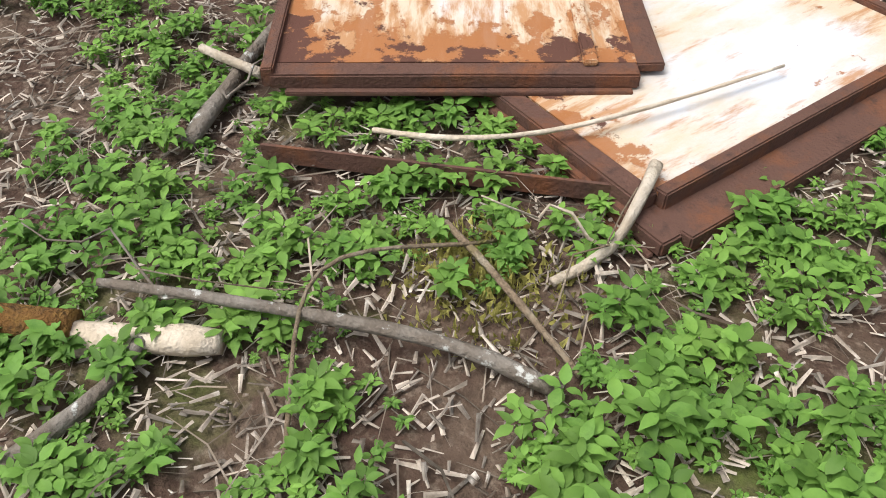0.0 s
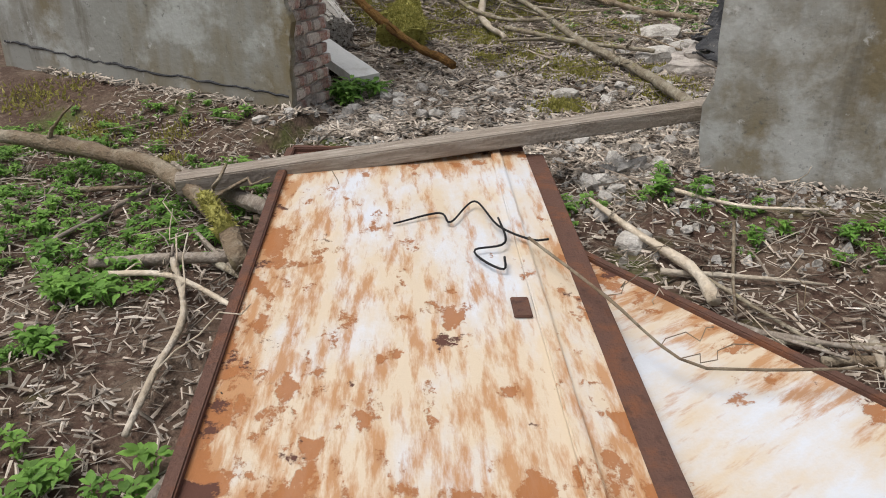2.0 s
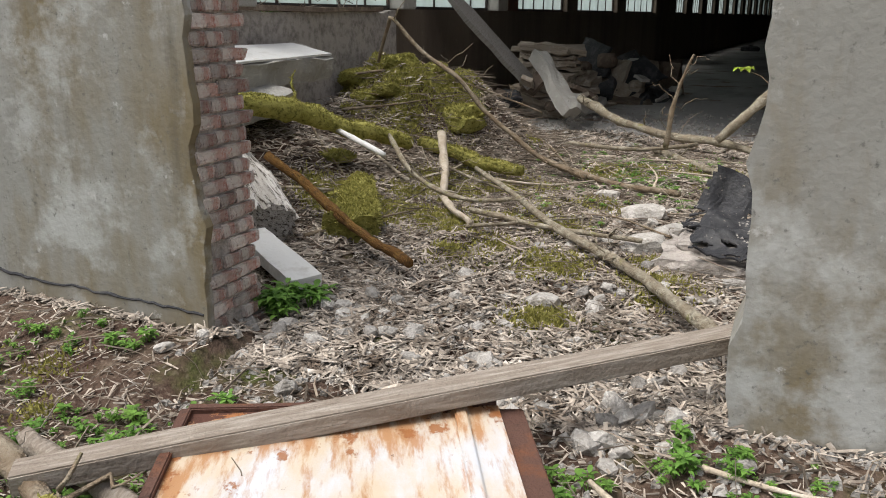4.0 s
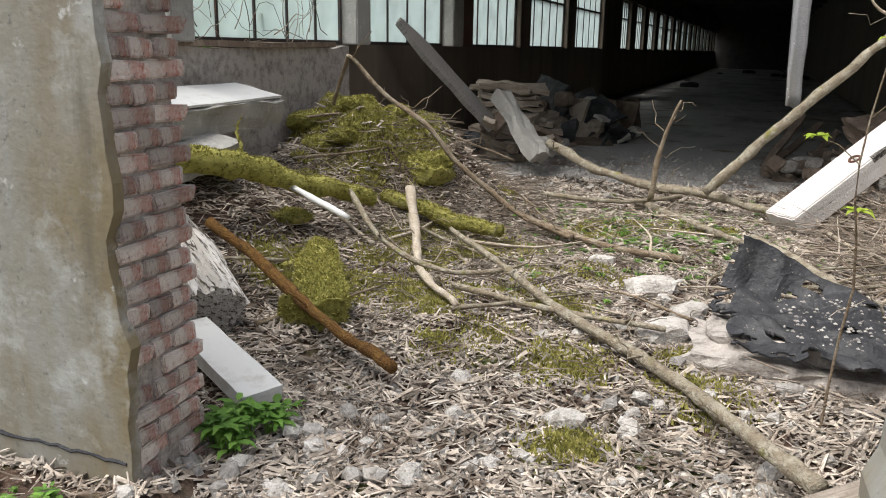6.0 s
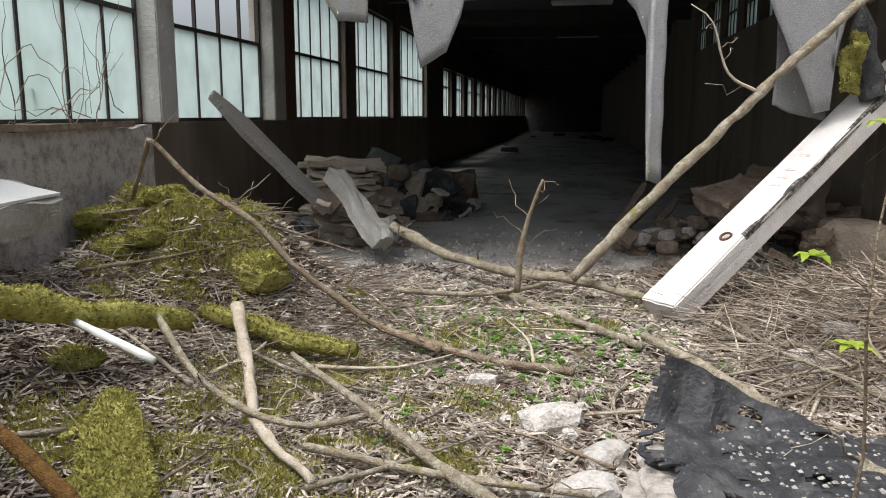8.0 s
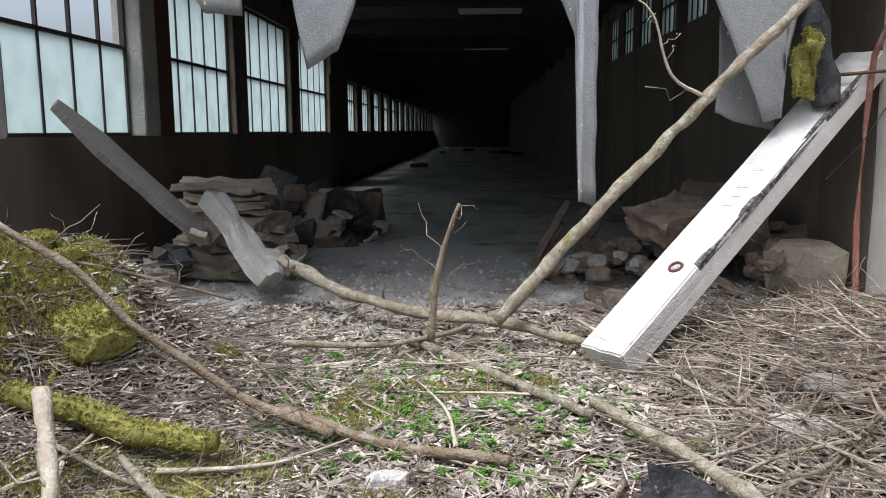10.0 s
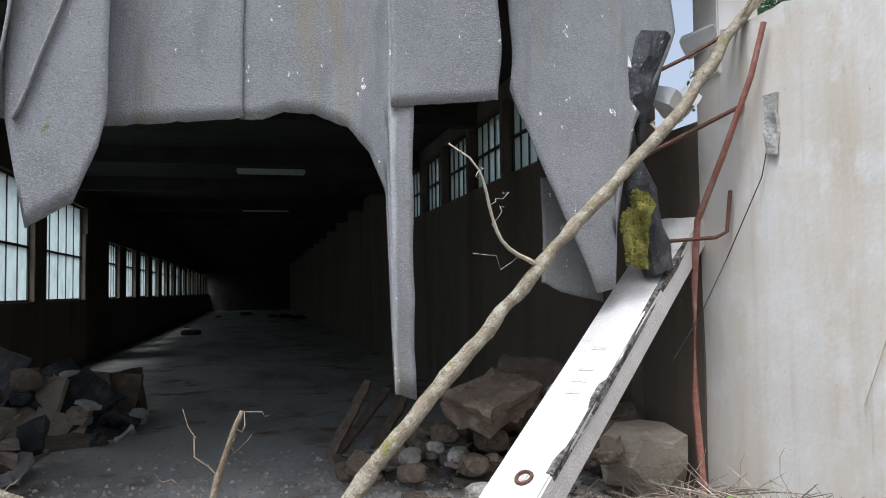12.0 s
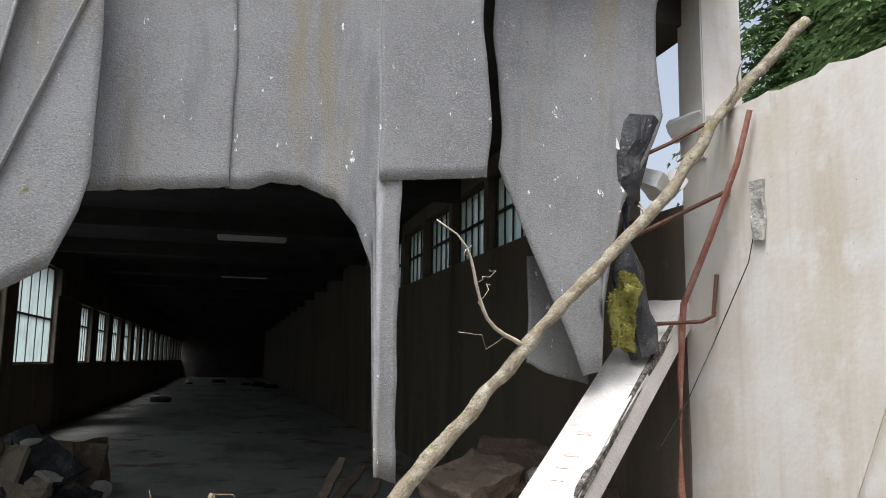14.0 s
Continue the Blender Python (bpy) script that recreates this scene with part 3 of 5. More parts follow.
# the brown heap by the far side wall
for i in range(150):
    x, y = rng.uniform(-0.75, 1.7), rng.uniform(11.7, 14.6)
    h = max(0.0, 0.95 - abs(x - 0.9) * 0.42 - abs(y - 12.9) * 0.3)
    s = rng.uniform(0.05, 0.18)
    if i % 3 == 0:
        broken_slab("rubble_slab", (x, y, 0.1 + h * rng.random()), (rng.uniform(-30, 30), rng.uniform(-30, 30), rng.uniform(0, 360)), (s * 2.2, s * 1.5, s * 0.5), BROWN_RUBBLE, "broken brown slab in a rubble heap", "rubble", 0.03, 3, i)
    else:
        chunk("rubble_lump", (x, y, 0.1 + h * rng.random()), (s, s * 0.9, s * 0.7), BROWN_RUBBLE if i % 4 else STONE, "earthy lump in a rubble heap", seed=i + 50)
broken_slab("rubble_slab", (0.35, 12.6, 0.78), (12, -14, 30), (0.7, 0.5, 0.2), BROWN_RUBBLE, "large brown slab on a rubble heap", "rubble", 0.05, 6, 5)
broken_slab("rubble_slab", (0.9, 12.9, 0.72), (30, 10, -20), (0.9, 0.7, 0.3), BROWN_RUBBLE, "thick brown slab on a rubble heap", "rubble", 0.05, 6, 8)
chunk("boulder", (1.35, 11.9, 0.45), (0.4, 0.3, 0.34), PALE_BALE, "large rounded lump under the lintel", seed=82)
for k, (x, lean) in enumerate(((-0.45, 0.35), (-0.2, 0.5), (0.05, 0.3))):
    prop("leaning_board", (x - lean, 14.2 + 0.2 * k, 0.15), (x + 0.12, 14.6 + 0.2 * k, 0.85 - 0.12 * k), 0.1, 0.05, BROWN_RUBBLE, "dark board leaning in the rubble heap", "board", 0.8, 0.012, 20, k)
for x, y, s in ((0.4, 66, 0.42), (-2.75, 39.5, 0.36), (-1.6, 62, 0.2), (-3.1, 46, 0.12), (1.9, 60, 0.3), (2.6, 58, 0.45), (3.0, 55, 0.4)):
    chunk("floor_debris", (x, y, 0.15 + s * 0.2), (s * 1.3, s, s * 0.45), TAR, "dark debris lying on the hall floor", "debris", seed=x * 9 + 120)
# stones in the gate and the yard
for i in range(230):
    if i < 140:
        x, y = rng.uniform(-3.4, -0.3), rng.gauss(5.0, 0.45)
        if x > JR - 0.15 and y > GABLE - 0.15:
            x = JR - 0.2 - rng.random() * 0.3
    elif i < 190:
        x, y = rng.uniform(-2.8, -0.9), rng.uniform(5.3, 8.0)
    else:
        x, y = rng.uniform(-3.8, -2.2), rng.uniform(10.7, 12.3)
    s = rng.uniform(0.018, 0.065)
    chunk("rubble_stone", on(x, y, s * 0.35), (s * rng.uniform(0.8, 1.6), s, s * 0.8), STONE, "pale broken piece of mortar or concrete", "stone", i, (rng.uniform(-40, 40), rng.uniform(-40, 40), rng.uniform(0, 360)), 1, "loose rubble stones")
for x, y, s in ((-1.75, 7.7, 0.17), (-1.5, 7.3, 0.13), (-1.62, 6.9, 0.16), (-1.3, 6.8, 0.12), (-2.15, 8.3, 0.1), (-1.95, 5.75, 0.1), (-1.05, 3.95, 0.09), (-0.1, 8.75, 0.17), (0.2, 9.1, 0.14)):
    chunk("concrete_lump", on(x, y, s * 0.25), (s * 1.15, s * 0.8, s * 0.55), STONE, "large pale lump of broken concrete", "stone", x * 7, (5, 5, x * 90))


# ---- hanging roofing felt ----
def felt_sheet(label, profile, top, y0, sway, tilt=0.0, seed=0.0):
    """Felt hanging from the roof edge: profile lists (x, lowest z) along its torn lower edge."""
    verts, faces = [], []
    nz = 26
    xs = []
    for (a, _), (b, _) in zip(profile, profile[1:]):
        k = max(1, int((b - a) / 0.03))
        xs += [a + (b - a) * i / k for i in range(k)]
    xs.append(profile[-1][0])
    px, pz = [p[0] for p in profile], [p[1] for p in profile]
    for x in xs:
        low = float(np.interp(x, px, pz)) + 0.012 * noise.noise(Vector((x * 14, seed, 0)))
        for j in range(nz + 1):
            z = top + (low - top) * j / nz
            y = y0 + sway * math.sin(x * 2.1 + seed) + 0.12 * sway * math.sin(x * 6.5 + z * 0.8 + seed) + 0.012 * noise.noise(Vector((x * 1.6, z * 1.6, seed))) + tilt * (top - z)
            verts.append((x + 0.03 * math.sin((z - 3) * 4.2) * min(1, max(0, z - 2.9) * 3) * (1 if x > -0.5 else 0.3) + 0.015 * noise.noise(Vector((z * 3, x, seed))), y, z))
    w = nz + 1
    for i in range(len(xs) - 1):
        for j in range(nz):
            faces.append((i * w + j, i * w + j + 1, i * w + w + j + 1, i * w + w + j))
    c = raw_mesh("roofing_felt", verts, faces, FELT, True)
    tagged(c, label, "roofing felt")
    m = c.modifiers.new("thick", "SOLIDIFY")
    m.thickness = 0.012
    return c


ROOF = 5.2
felt_sheet("grey roofing felt hanging with a long torn strip", [(-1.76, 2.82), (-1.63, 2.83), (-1.5, 2.88), (-1.33, 2.87), (-1.13, 2.8), (-0.99, 2.65), (-0.88, 2.4), (-0.85, 1.9), (-0.85, 1.18), (-0.72, 1.14)], ROOF, 11.0, 0.03)
felt_sheet("grey roofing felt hanging over the hall's mouth", [(-2.5, 2.75), (-1.74, 2.83)], ROOF, 10.98, 0.03)
felt_sheet("grey roofing felt with a straight lower edge", [(-0.86, 2.93), (-0.15, 3.02)], ROOF, 10.97, 0.02, seed=1)
felt_sheet("stiff grey felt sheet hanging to a point", [(0.0, 3.15), (0.18, 2.73), (0.32, 2.44), (0.6, 1.77), (0.73, 1.8), (0.74, 2.2), (0.88, 2.9), (1.2, 3.6)], ROOF, 11.13, 0.06, seed=2)
felt_sheet("curled grey felt flap spotted with lichen", [(-2.97, 2.75), (-2.86, 2.16), (-2.62, 2.3), (-2.5, 2.6), (-2.45, 2.8)], ROOF, 10.88, 0.09, seed=3)
felt_sheet("short torn flap of grey felt", [(-4.1, 3.2), (-3.95, 3.05), (-3.7, 2.63), (-3.4, 2.6)], ROOF, 11.25, 0.04, seed=4)
felt_sheet("ragged end of grey felt at the window wall", [(-5.4, 3.5), (-4.7, 3.3), (-4.1, 3.4)], ROOF, 11.35, 0.05, seed=5)
felt_sheet("pale curled strip of felt behind the flap", [(0.35, 1.85), (0.5, 1.78), (0.85, 1.7)], 2.6, 11.45, 0.08, seed=6)
def felt_curl(a, b, ra, rb, sweep, start, label):
    """A corner of felt rolled back on itself: part of a cone from a to b."""
    a, b = Vector(a), Vector(b)
    q = (b - a).to_track_quat("Z", "Y")
    verts, faces = [], []
    for i in range(19):
        f = i / 18
        c, r = a.lerp(b, f), ra + (rb - ra) * f
        for j in range(17):
            w = radians(start + sweep * j / 16)
            k = r * (1 + 0.08 * noise.noise(Vector((f * 4, j * 0.2, 2))))
            verts.append(c + q @ Vector((k * math.cos(w), k * math.sin(w), 0)))
    for i in range(18):
        for j in range(16):
            n = i * 17 + j
            faces.append((n, n + 1, n + 18, n + 17))
    ob = raw_mesh("roofing_felt", verts, faces, FELT, True)
    ob.modifiers.new("thick", "SOLIDIFY").thickness = 0.012
    return tagged(ob, label, "roofing felt")


felt_curl((-2.66, 10.86, 3.95), (-2.98, 10.86, 2.75), 0.19, 0.07, 230, 60, "rolled-back corner of grey felt with lichen")
slab("roof_edge", LEFT - 0.3, 10.85, CEIL + 0.26, RIGHT + 0.1, 12.2, ROOF + 0.02, NEAR_BLACK, "broken edge of the concrete roof", "roof")
# folded black felt, pipe and moss beside it
tagged(part("felt_roll", tube(bent((1.2, 11.15, 4.7), (0.9, 11.2, 3.3), 8, 0.1), (0.1, 0.05), 10, jitter=0.3), FELT, smooth=True), "rolled strip of grey felt hanging down", "roofing felt")
tagged(part("tar_fold", roughen(tube([(1.05, 11.2, 3.55), (0.95, 11.17, 3.1), (0.98, 11.17, 2.5), (1.1, 11.2, 1.9)], (0.16, 0.1), 9), 0.06, 5, 2), TAR), "black folded tar felt hanging in shreds", "roofing felt")
broken_slab("moss_cushion", (0.85, 11.06, 1.95), (4, 6, 12), (0.15, 0.07, 0.52), MOSS, "ragged strip of yellow moss on hanging felt", "moss", 0.05, 8, 4)
for i, (x, y, z, s) in enumerate([(0.95, 11.15, 3.3, 0.12), (1.3, 11.35, 3.1, 0.16), (1.5, 11.5, 3.15, 0.15), (1.68, 11.45, 3.68, 0.16)]):
    broken_slab("wall_fragment", (x, y, z), (20 * i, 15, 40 * i), (s * 1.8, s, s * 0.8), WHITE_PAINT, "white broken wall fragment hung in wires", "fragment", 0.02, 2, i)
tagged(part("rebar", tube([(0.9, 11.1, 3.22), (1.3, 11.1, 3.42), (1.75, 11.1, 3.68)], (0.016, 0.016), 6), RUST), "thin rusty bar between felt and wall", "rebar")
tagged(part("rebar", tube([(1.0, 11.2, 2.72), (1.74, 11.05, 3.1)], (0.018, 0.018), 6), RUST), "dark rusty bar stuck in the wall", "rebar")
tagged(part("rebar", tube([(1.05, 11.4, 2.12), (1.62, 11.25, 2.16), (1.68, 11.2, 2.2), (1.72, 11.2, 2.5)], (0.016, 0.016), 6), RUST), "bent rusty bar at the wall", "rebar")
tagged(part("red_pipe", tube([(1.5, 11.3, 0.2), (1.53, 11.43, 0.95), (1.55, 11.43, 1.83), (1.55, 11.37, 2.29), (1.6, 11.1, 2.75), (1.66, 10.85, 3.25), (1.7, 10.75, 3.6)], (0.028, 0.02), 8), RED_STEEL), "rusty red steel pipe leaning on the wall", "pipe")
tagged(part("wall_cable", tube([(1.735, 8.7, 2.57), (1.735, 9.03, 2.36), (1.735, 9.3, 2.2), (1.735, 9.48, 2.03), (1.735, 9.7, 1.8), (1.735, 9.79, 1.65), (1.735, 10.04, 1.1)], (0.007, 0.003), 6), PALE_WOOD), "dry vine stem clinging to the pale wall", "vine")
tagged(part("wall_wire", tube([(1.735, 10.75, 2.9), (1.72, 10.85, 2.55), (1.6, 11.1, 2.0), (1.3, 11.0, 1.6), (0.9, 10.7, 1.35)], (0.004, 0.004), 5), WIRE), "thin wire hanging from the wall", "wire")
broken_slab("bare_patch", (1.742, 10.75, 2.9), (0, -90, 0), (0.42, 0.12, 0.02), CONCRETE, "spalled patch of gravelly concrete", "patch", 0.02, 5)


# ---- lintel ----
def lintel():
    a, b = Vector((-0.87, 9.95, 0.30)), Vector((1.62, 11.7, 2.35))
    axis = (b - a).normalized()
    wide = Vector((axis.y, -axis.x, 0)).normalized()
    up = wide.cross(axis)
    length = (b - a).length
    m = Matrix((wide, axis, up)).transposed().to_4x4()
    m.translation = a
    e = new("concrete_lintel")
    e.matrix_world = m
    tagged(e, "pale concrete lintel leaning on the wall's end", "lintel")
    bm = box(-0.18, 0, -0.21, 0.18, length, 0, 0.012)
    roughen(bm, 0.008, 9, 3)
    part("body", bm, LINTEL, e)
    bm = box(0.14, 0.9, -0.045, 0.184, length - 0.35, 0.002)
    roughen(bm, 0.022, 16, 6)
    part("spalled_edge", bm, GRAVEL_EDGE, e, "rough gravelly broken edge")
    for y in (0.85, length - 0.55):
        part("lifting_loop", tube([(0.03 + 0.045 * math.cos(q), y + 0.045 * math.sin(q), 0.006) for q in np.linspace(0, 6.28, 14)], (0.012, 0.012), 6), RUST, e, "rusty lifting loop")
        part("loop_pocket", box(0.012, y - 0.02, 0.004, 0.048, y + 0.02, 0.008), STONE, e, "dark pocket")
    for k, y in enumerate((1.55, 1.66, 1.77, 1.98)):
        part("faded_mark", box(-0.05, y, 0.0, 0.05, y + 0.03, 0.0045), FADED, e, "faded reddish mark")


lintel()


# ---- sheets and timber before the gate ----
def metal_sheet(name, at, rot, w, l, mat, label, ribs):
    e = empty(name, label, "metal sheet", at, rot)
    bm = box(-w / 2, 0, 0.0, w / 2, l, 0.012)
    bmesh.ops.subdivide_edges(bm, edges=bm.edges, cuts=12, use_grid_fill=True)
    for v in bm.verts:
        v.co.z += 0.006 * noise.noise(Vector((v.co.x * 3, v.co.y * 2, w)))
    part("sheet", bm, mat, e)
    part("front_flange", roughen(box(-w / 2, -0.075, -0.035, w / 2, -0.002, 0.016, 0.006), 0.004, 8, 3), RUST, e)
    part("front_lip", box(-w / 2 + 0.05, -0.1, -0.045, w / 2 - 0.02, -0.075, -0.03, 0.003), RUST, e)
    part("edge_strip", roughen(box(-w / 2 - 0.025, -0.07, -0.03, -w / 2 + 0.015, l, 0.035, 0.005), 0.008, 7, 4), RUST, e)
    part("back_flange", roughen(box(-w / 2, l + 0.002, -0.03, w / 2, l + 0.04, 0.03, 0.005), 0.006, 7, 4), RUST, e)
    if ribs:
        part("hinge_rail", roughen(box(w / 2 - 0.17, -0.03, 0.014, w / 2 - 0.125, l, 0.034, 0.005), 0.003, 9, 6), mat, e)
        part("edge_strip", roughen(box(w / 2 - 0.02, 0, -0.03, w / 2 + 0.09, l, 0.004, 0.005), 0.012, 6, 6), RUST, e)
        part("latch_plate", box(w / 2 - 0.24, 0.98, 0.014, w / 2 - 0.18, 1.1, 0.024, 0.003), RUST, e)
    else:
        part("edge_strip", roughen(box(w / 2 - 0.015, 0, -0.04, w / 2 + 0.03, l, 0.02, 0.005), 0.006, 7, 4), RUST, e)
    return e


metal_sheet("metal_sheet", (-1.01, 1.89, 0.155), (1.2, 1, 28.5), 1.13, 2.5, SHEET, "white painted steel door leaf streaked with rust", True)
metal_sheet("metal_sheet", (-1.06, 2.06, 0.09), (0, 0, -26.8), 1.75, 1.3, SHEET_CLEAN, "white steel sheet with rusty edges", False)
metal_sheet("metal_sheet", (-0.96, 1.98, 0.045), (0, 0, -26.8), 1.75, 1.3, RUST, "rusted steel sheet under a white one", False)
tagged(part("angle_bar", roughen(box(-0.55, -0.03, 0, 0.55, 0.03, 0.012, 0, box(-0.55, -0.03, 0, 0.55, -0.02, 0.06)), 0.004, 6, 3), RUST), "rusty steel angle bar on the ground", "bar")
bpy.data.objects["angle_bar"].matrix_world = pose(-0.84, 1.54, 0.035, 0, 0, 17)


def timber(name, a, b, w, h, mat, label):
    a, b = Vector(a), Vector(b)
    d = (b - a).normalized()
    s = Vector((d.y, -d.x, 0)).normalized()
    m = Matrix((s, d, s.cross(d))).transposed().to_4x4()
    m.translation = a
    ob = part(name, roughen(box(-w / 2, 0, -h / 2, w / 2, (b - a).length, h / 2, 0.006), 0.006, 9, 4), mat)
    ob.matrix_world = m
    return tagged(ob, label, "timber")


timber("timber_beam", (-2.95, 3.3, 0.2), (-0.83, 5.13, 0.36), 0.12, 0.075, WOOD, "long weathered grey timber lying over rubble")


# ---- fallen wood ----
def smooth_path(pts, step):
    """Points along a smooth curve through pts."""
    pts = [Vector(p) for p in pts]
    ends = [pts[0] * 2 - pts[1]] + pts + [pts[-1] * 2 - pts[-2]]
    out = []
    for i in range(1, len(ends) - 2):
        a, b, c, d = ends[i - 1:i + 3]
        k = max(2, int((c - b).length / step))
        for j in range(k):
            t = j / k
            out.append(0.5 * (2 * b + (c - a) * t + (2 * a - 5 * b + 4 * c - d) * t * t + (3 * b - a - 3 * c + d) * t ** 3))
    out.append(pts[-1])
    return out


def stick(name, pts, r, mat, label, category="branch", side=0, seed=0, step=0.07, lumpy=0.35, sides=9):
    fine = smooth_path(pts, step)
    for i in range(1, len(fine) - 1):
        q = fine[i]
        fine[i] = q + noise.noise_vector(q * 3 + Vector((seed, 0, 0))) * r[0] * 0.35 + noise.noise_vector(q * 11 + Vector((seed, 0, 0))) * r[0] * 0.15
    k = len(fine)
    rad = [(r[0] + (r[1] - r[0]) * i / (k - 1)) * (1 + 0.25 * noise.noise(fine[i] * 9)) for i in range(k)]
    ob = tagged(part(name, tube(fine, rad, sides, jitter=lumpy), mat, smooth=True), label, category)
    rr = random.Random(seed)
    for _ in range(side):
        i = rr.randrange(1, k - 1)
        d = Vector((rr.uniform(-1, 1), rr.uniform(-1, 1), rr.uniform(-0.1, 0.9))).normalized()
        end = fine[i] + d * rr.uniform(0.12, 0.5)
        part("side_twig", tube(bent(fine[i], end, 6, 0.12, 0, rr.random() * 9), (min(r) * 0.4, 0.002), 5), mat, ob, smooth=True)
    return ob


stick("leaning_tree", [(-1.5, 10.5, 0.36), (-0.8, 10.65, 1.1), (0.05, 10.82, 1.95), (0.61, 10.93, 2.47), (1.19, 10.97, 3.03), (1.72, 11.0, 3.72), (2.5, 11.05, 4.5)], (0.045, 0.04), TRUNK, "thin bare trunk leaning over the wall", "tree", 6, 1)
stick("twig", [(0.03, 10.82, 1.95), (-0.25, 10.7, 2.1), (-0.42, 10.6, 2.5), (-0.6, 10.6, 2.65)], (0.014, 0.004), PALE_WOOD, "thin bare twig on the leaning trunk", "twig", 4, 2)
stick("fallen_tree", [(-3.3, 11.9, 0.6), (-2.75, 11.4, 0.42), (-2.1, 11.0, 0.33), (-1.4, 10.7, 0.3), (-0.9, 10.3, 0.25)], (0.055, 0.035), TRUNK, "mossy fallen trunk across the hall's mouth", "trunk", 5, 3)
stick("forked_twig", [(-1.97, 10.2, 0.3), (-1.93, 10.2, 0.7), (-1.86, 10.2, 1.0), (-1.77, 10.2, 1.24)], (0.028, 0.012), BARK, "upright broken twig with side shoots", "twig", 7, 4)
stick("fallen_branch", [(-4.6, 10.6, 0.62), (-3.6, 10.4, 0.35), (-2.95, 10.3, 0.27), (-2.2, 10.35, 0.25), (-1.7, 10.6, 0.3)], (0.03, 0.02), TRUNK, "long grey branch lying on litter", "branch", 6, 5)
stick("fallen_branch", [(-2.14, 10.6, 0.22), (-1.67, 9.93, 0.2), (-1.1, 9.0, 0.22)], (0.035, 0.025), TRUNK, "straight grey branch lying on litter", "branch", 3, 6)
stick("fallen_branch", [(-1.1, 8.97, 0.3), (-0.77, 8.2, 0.28), (-0.55, 7.35, 0.28), (-0.3, 6.6, 0.3)], (0.03, 0.045), TRUNK, "grey branch lying along torn felt", "branch", 3, 7)
stick("long_branch", [(-3.28, 8.2, 0.33), (-2.72, 7.5, 0.3), (-2.22, 6.93, 0.23), (-1.74, 6.43, 0.21), (-1.42, 6.04, 0.2), (-1.0, 5.3, 0.24)], (0.02, 0.036), TRUNK, "long grey branch lying towards the gate", "branch", 5, 8)
stick("long_branch", [(-2.9, 7.1, 0.24), (-2.2, 6.9, 0.22), (-1.6, 6.75, 0.24)], (0.02, 0.014), TRUNK, "thin branch crossing a longer one", "branch", 3, 9)
stick("curved_branch", [(-4.04, 8.02, 0.6), (-3.54, 7.53, 0.36), (-3.01, 7.25, 0.28), (-2.65, 7.42, 0.28)], (0.022, 0.016), TRUNK, "curved grey branch on the litter", "branch", 3, 10)
stick("bleached_stick", [(-3.66, 8.31, 0.6), (-3.45, 7.9, 0.32), (-3.19, 7.3, 0.26), (-2.77, 6.76, 0.23)], (0.04, 0.02), PALE_WOOD, "bleached broken stick on the litter", "stick", 2, 11)
stick("orange_stick", [(-4.3, 6.6, 0.62), (-3.83, 6.47, 0.42), (-3.23, 6.07, 0.27), (-2.76, 5.79, 0.22)], (0.035, 0.03), ORANGE_MOSS, "orange-brown mossy stick on the rubble", "stick", 1, 12)
stick("mossy_log", [(-4.75, 6.6, 0.98), (-4.4, 7.2, 0.85), (-3.97, 8.27, 0.5)], (0.1, 0.06), MOSS, "fallen log under thick green moss", "log", 1, 13)
stick("mossy_log", [(-4.1, 8.83, 0.42), (-3.43, 8.6, 0.32), (-2.96, 8.49, 0.28)], (0.07, 0.05), MOSS, "half-buried log under moss", "log", 1, 14)
stick("white_pole", [(-4.25, 7.5, 0.7), (-3.72, 7.33, 0.55)], (0.022, 0.022), WHITE_PAINT, "short white pole on the mossy log", "pole", 0, 15)
stick("brown_stick", [(-2.77, 9.06, 0.24), (-2.22, 8.68, 0.2), (-1.59, 8.44, 0.2)], (0.035, 0.025), BARK, "rotten brown stick on the ground", "stick", 1, 16)
stick("arching_branch", [(-4.75, 9.2, 1.15), (-4.5, 8.95, 1.52), (-4.42, 8.9, 1.57), (-4.13, 8.9, 1.28), (-3.75, 8.9, 1.04), (-3.5, 8.95, 0.74), (-3.2, 9.0, 0.5), (-2.9, 8.95, 0.32), (-2.45, 8.75, 0.22)], (0.016, 0.026), BARK, "thin branch arching over the mossy mound", "branch", 8, 17)
stick("front_branch", [(-1.38, 0.74, 0.09), (-1.13, 0.81, 0.1), (-0.8, 0.91, 0.09), (-0.53, 0.98, 0.07), (-0.27, 0.99, 0.05)], (0.012, 0.02), LICHEN_BARK, "grey lichen-spotted branch among ground plants", "branch", 1, 18)
stick("rotten_log", [(-1.75, 0.45, 0.05), (-1.53, 0.55, 0.05), (-1.03, 0.76, 0.04)], (0.045, 0.035), PALE_WOOD, "rotten pale log with moss", "log", 0, 19)
stick("moss_patch", [(-1.8, 0.42, 0.07), (-1.35, 0.63, 0.07)], (0.045, 0.04), ORANGE_MOSS, "brown moss on a rotten log", "moss", 0, 20)
stick("bleached_stick", [(-0.42, 1.29, 0.04), (-0.33, 1.45, 0.06), (-0.31, 1.73, 0.14)], (0.014, 0.018), PALE_WOOD, "bleached stick leaning on a rusty sheet", "stick", 1, 21)
stick("stick", [(-1.22, 0.29, 0.04), (-1.17, 0.54, 0.05), (-1.2, 0.7, 0.05)], (0.022, 0.018), LICHEN_BARK, "short grey stick among plants", "stick", 0, 22)
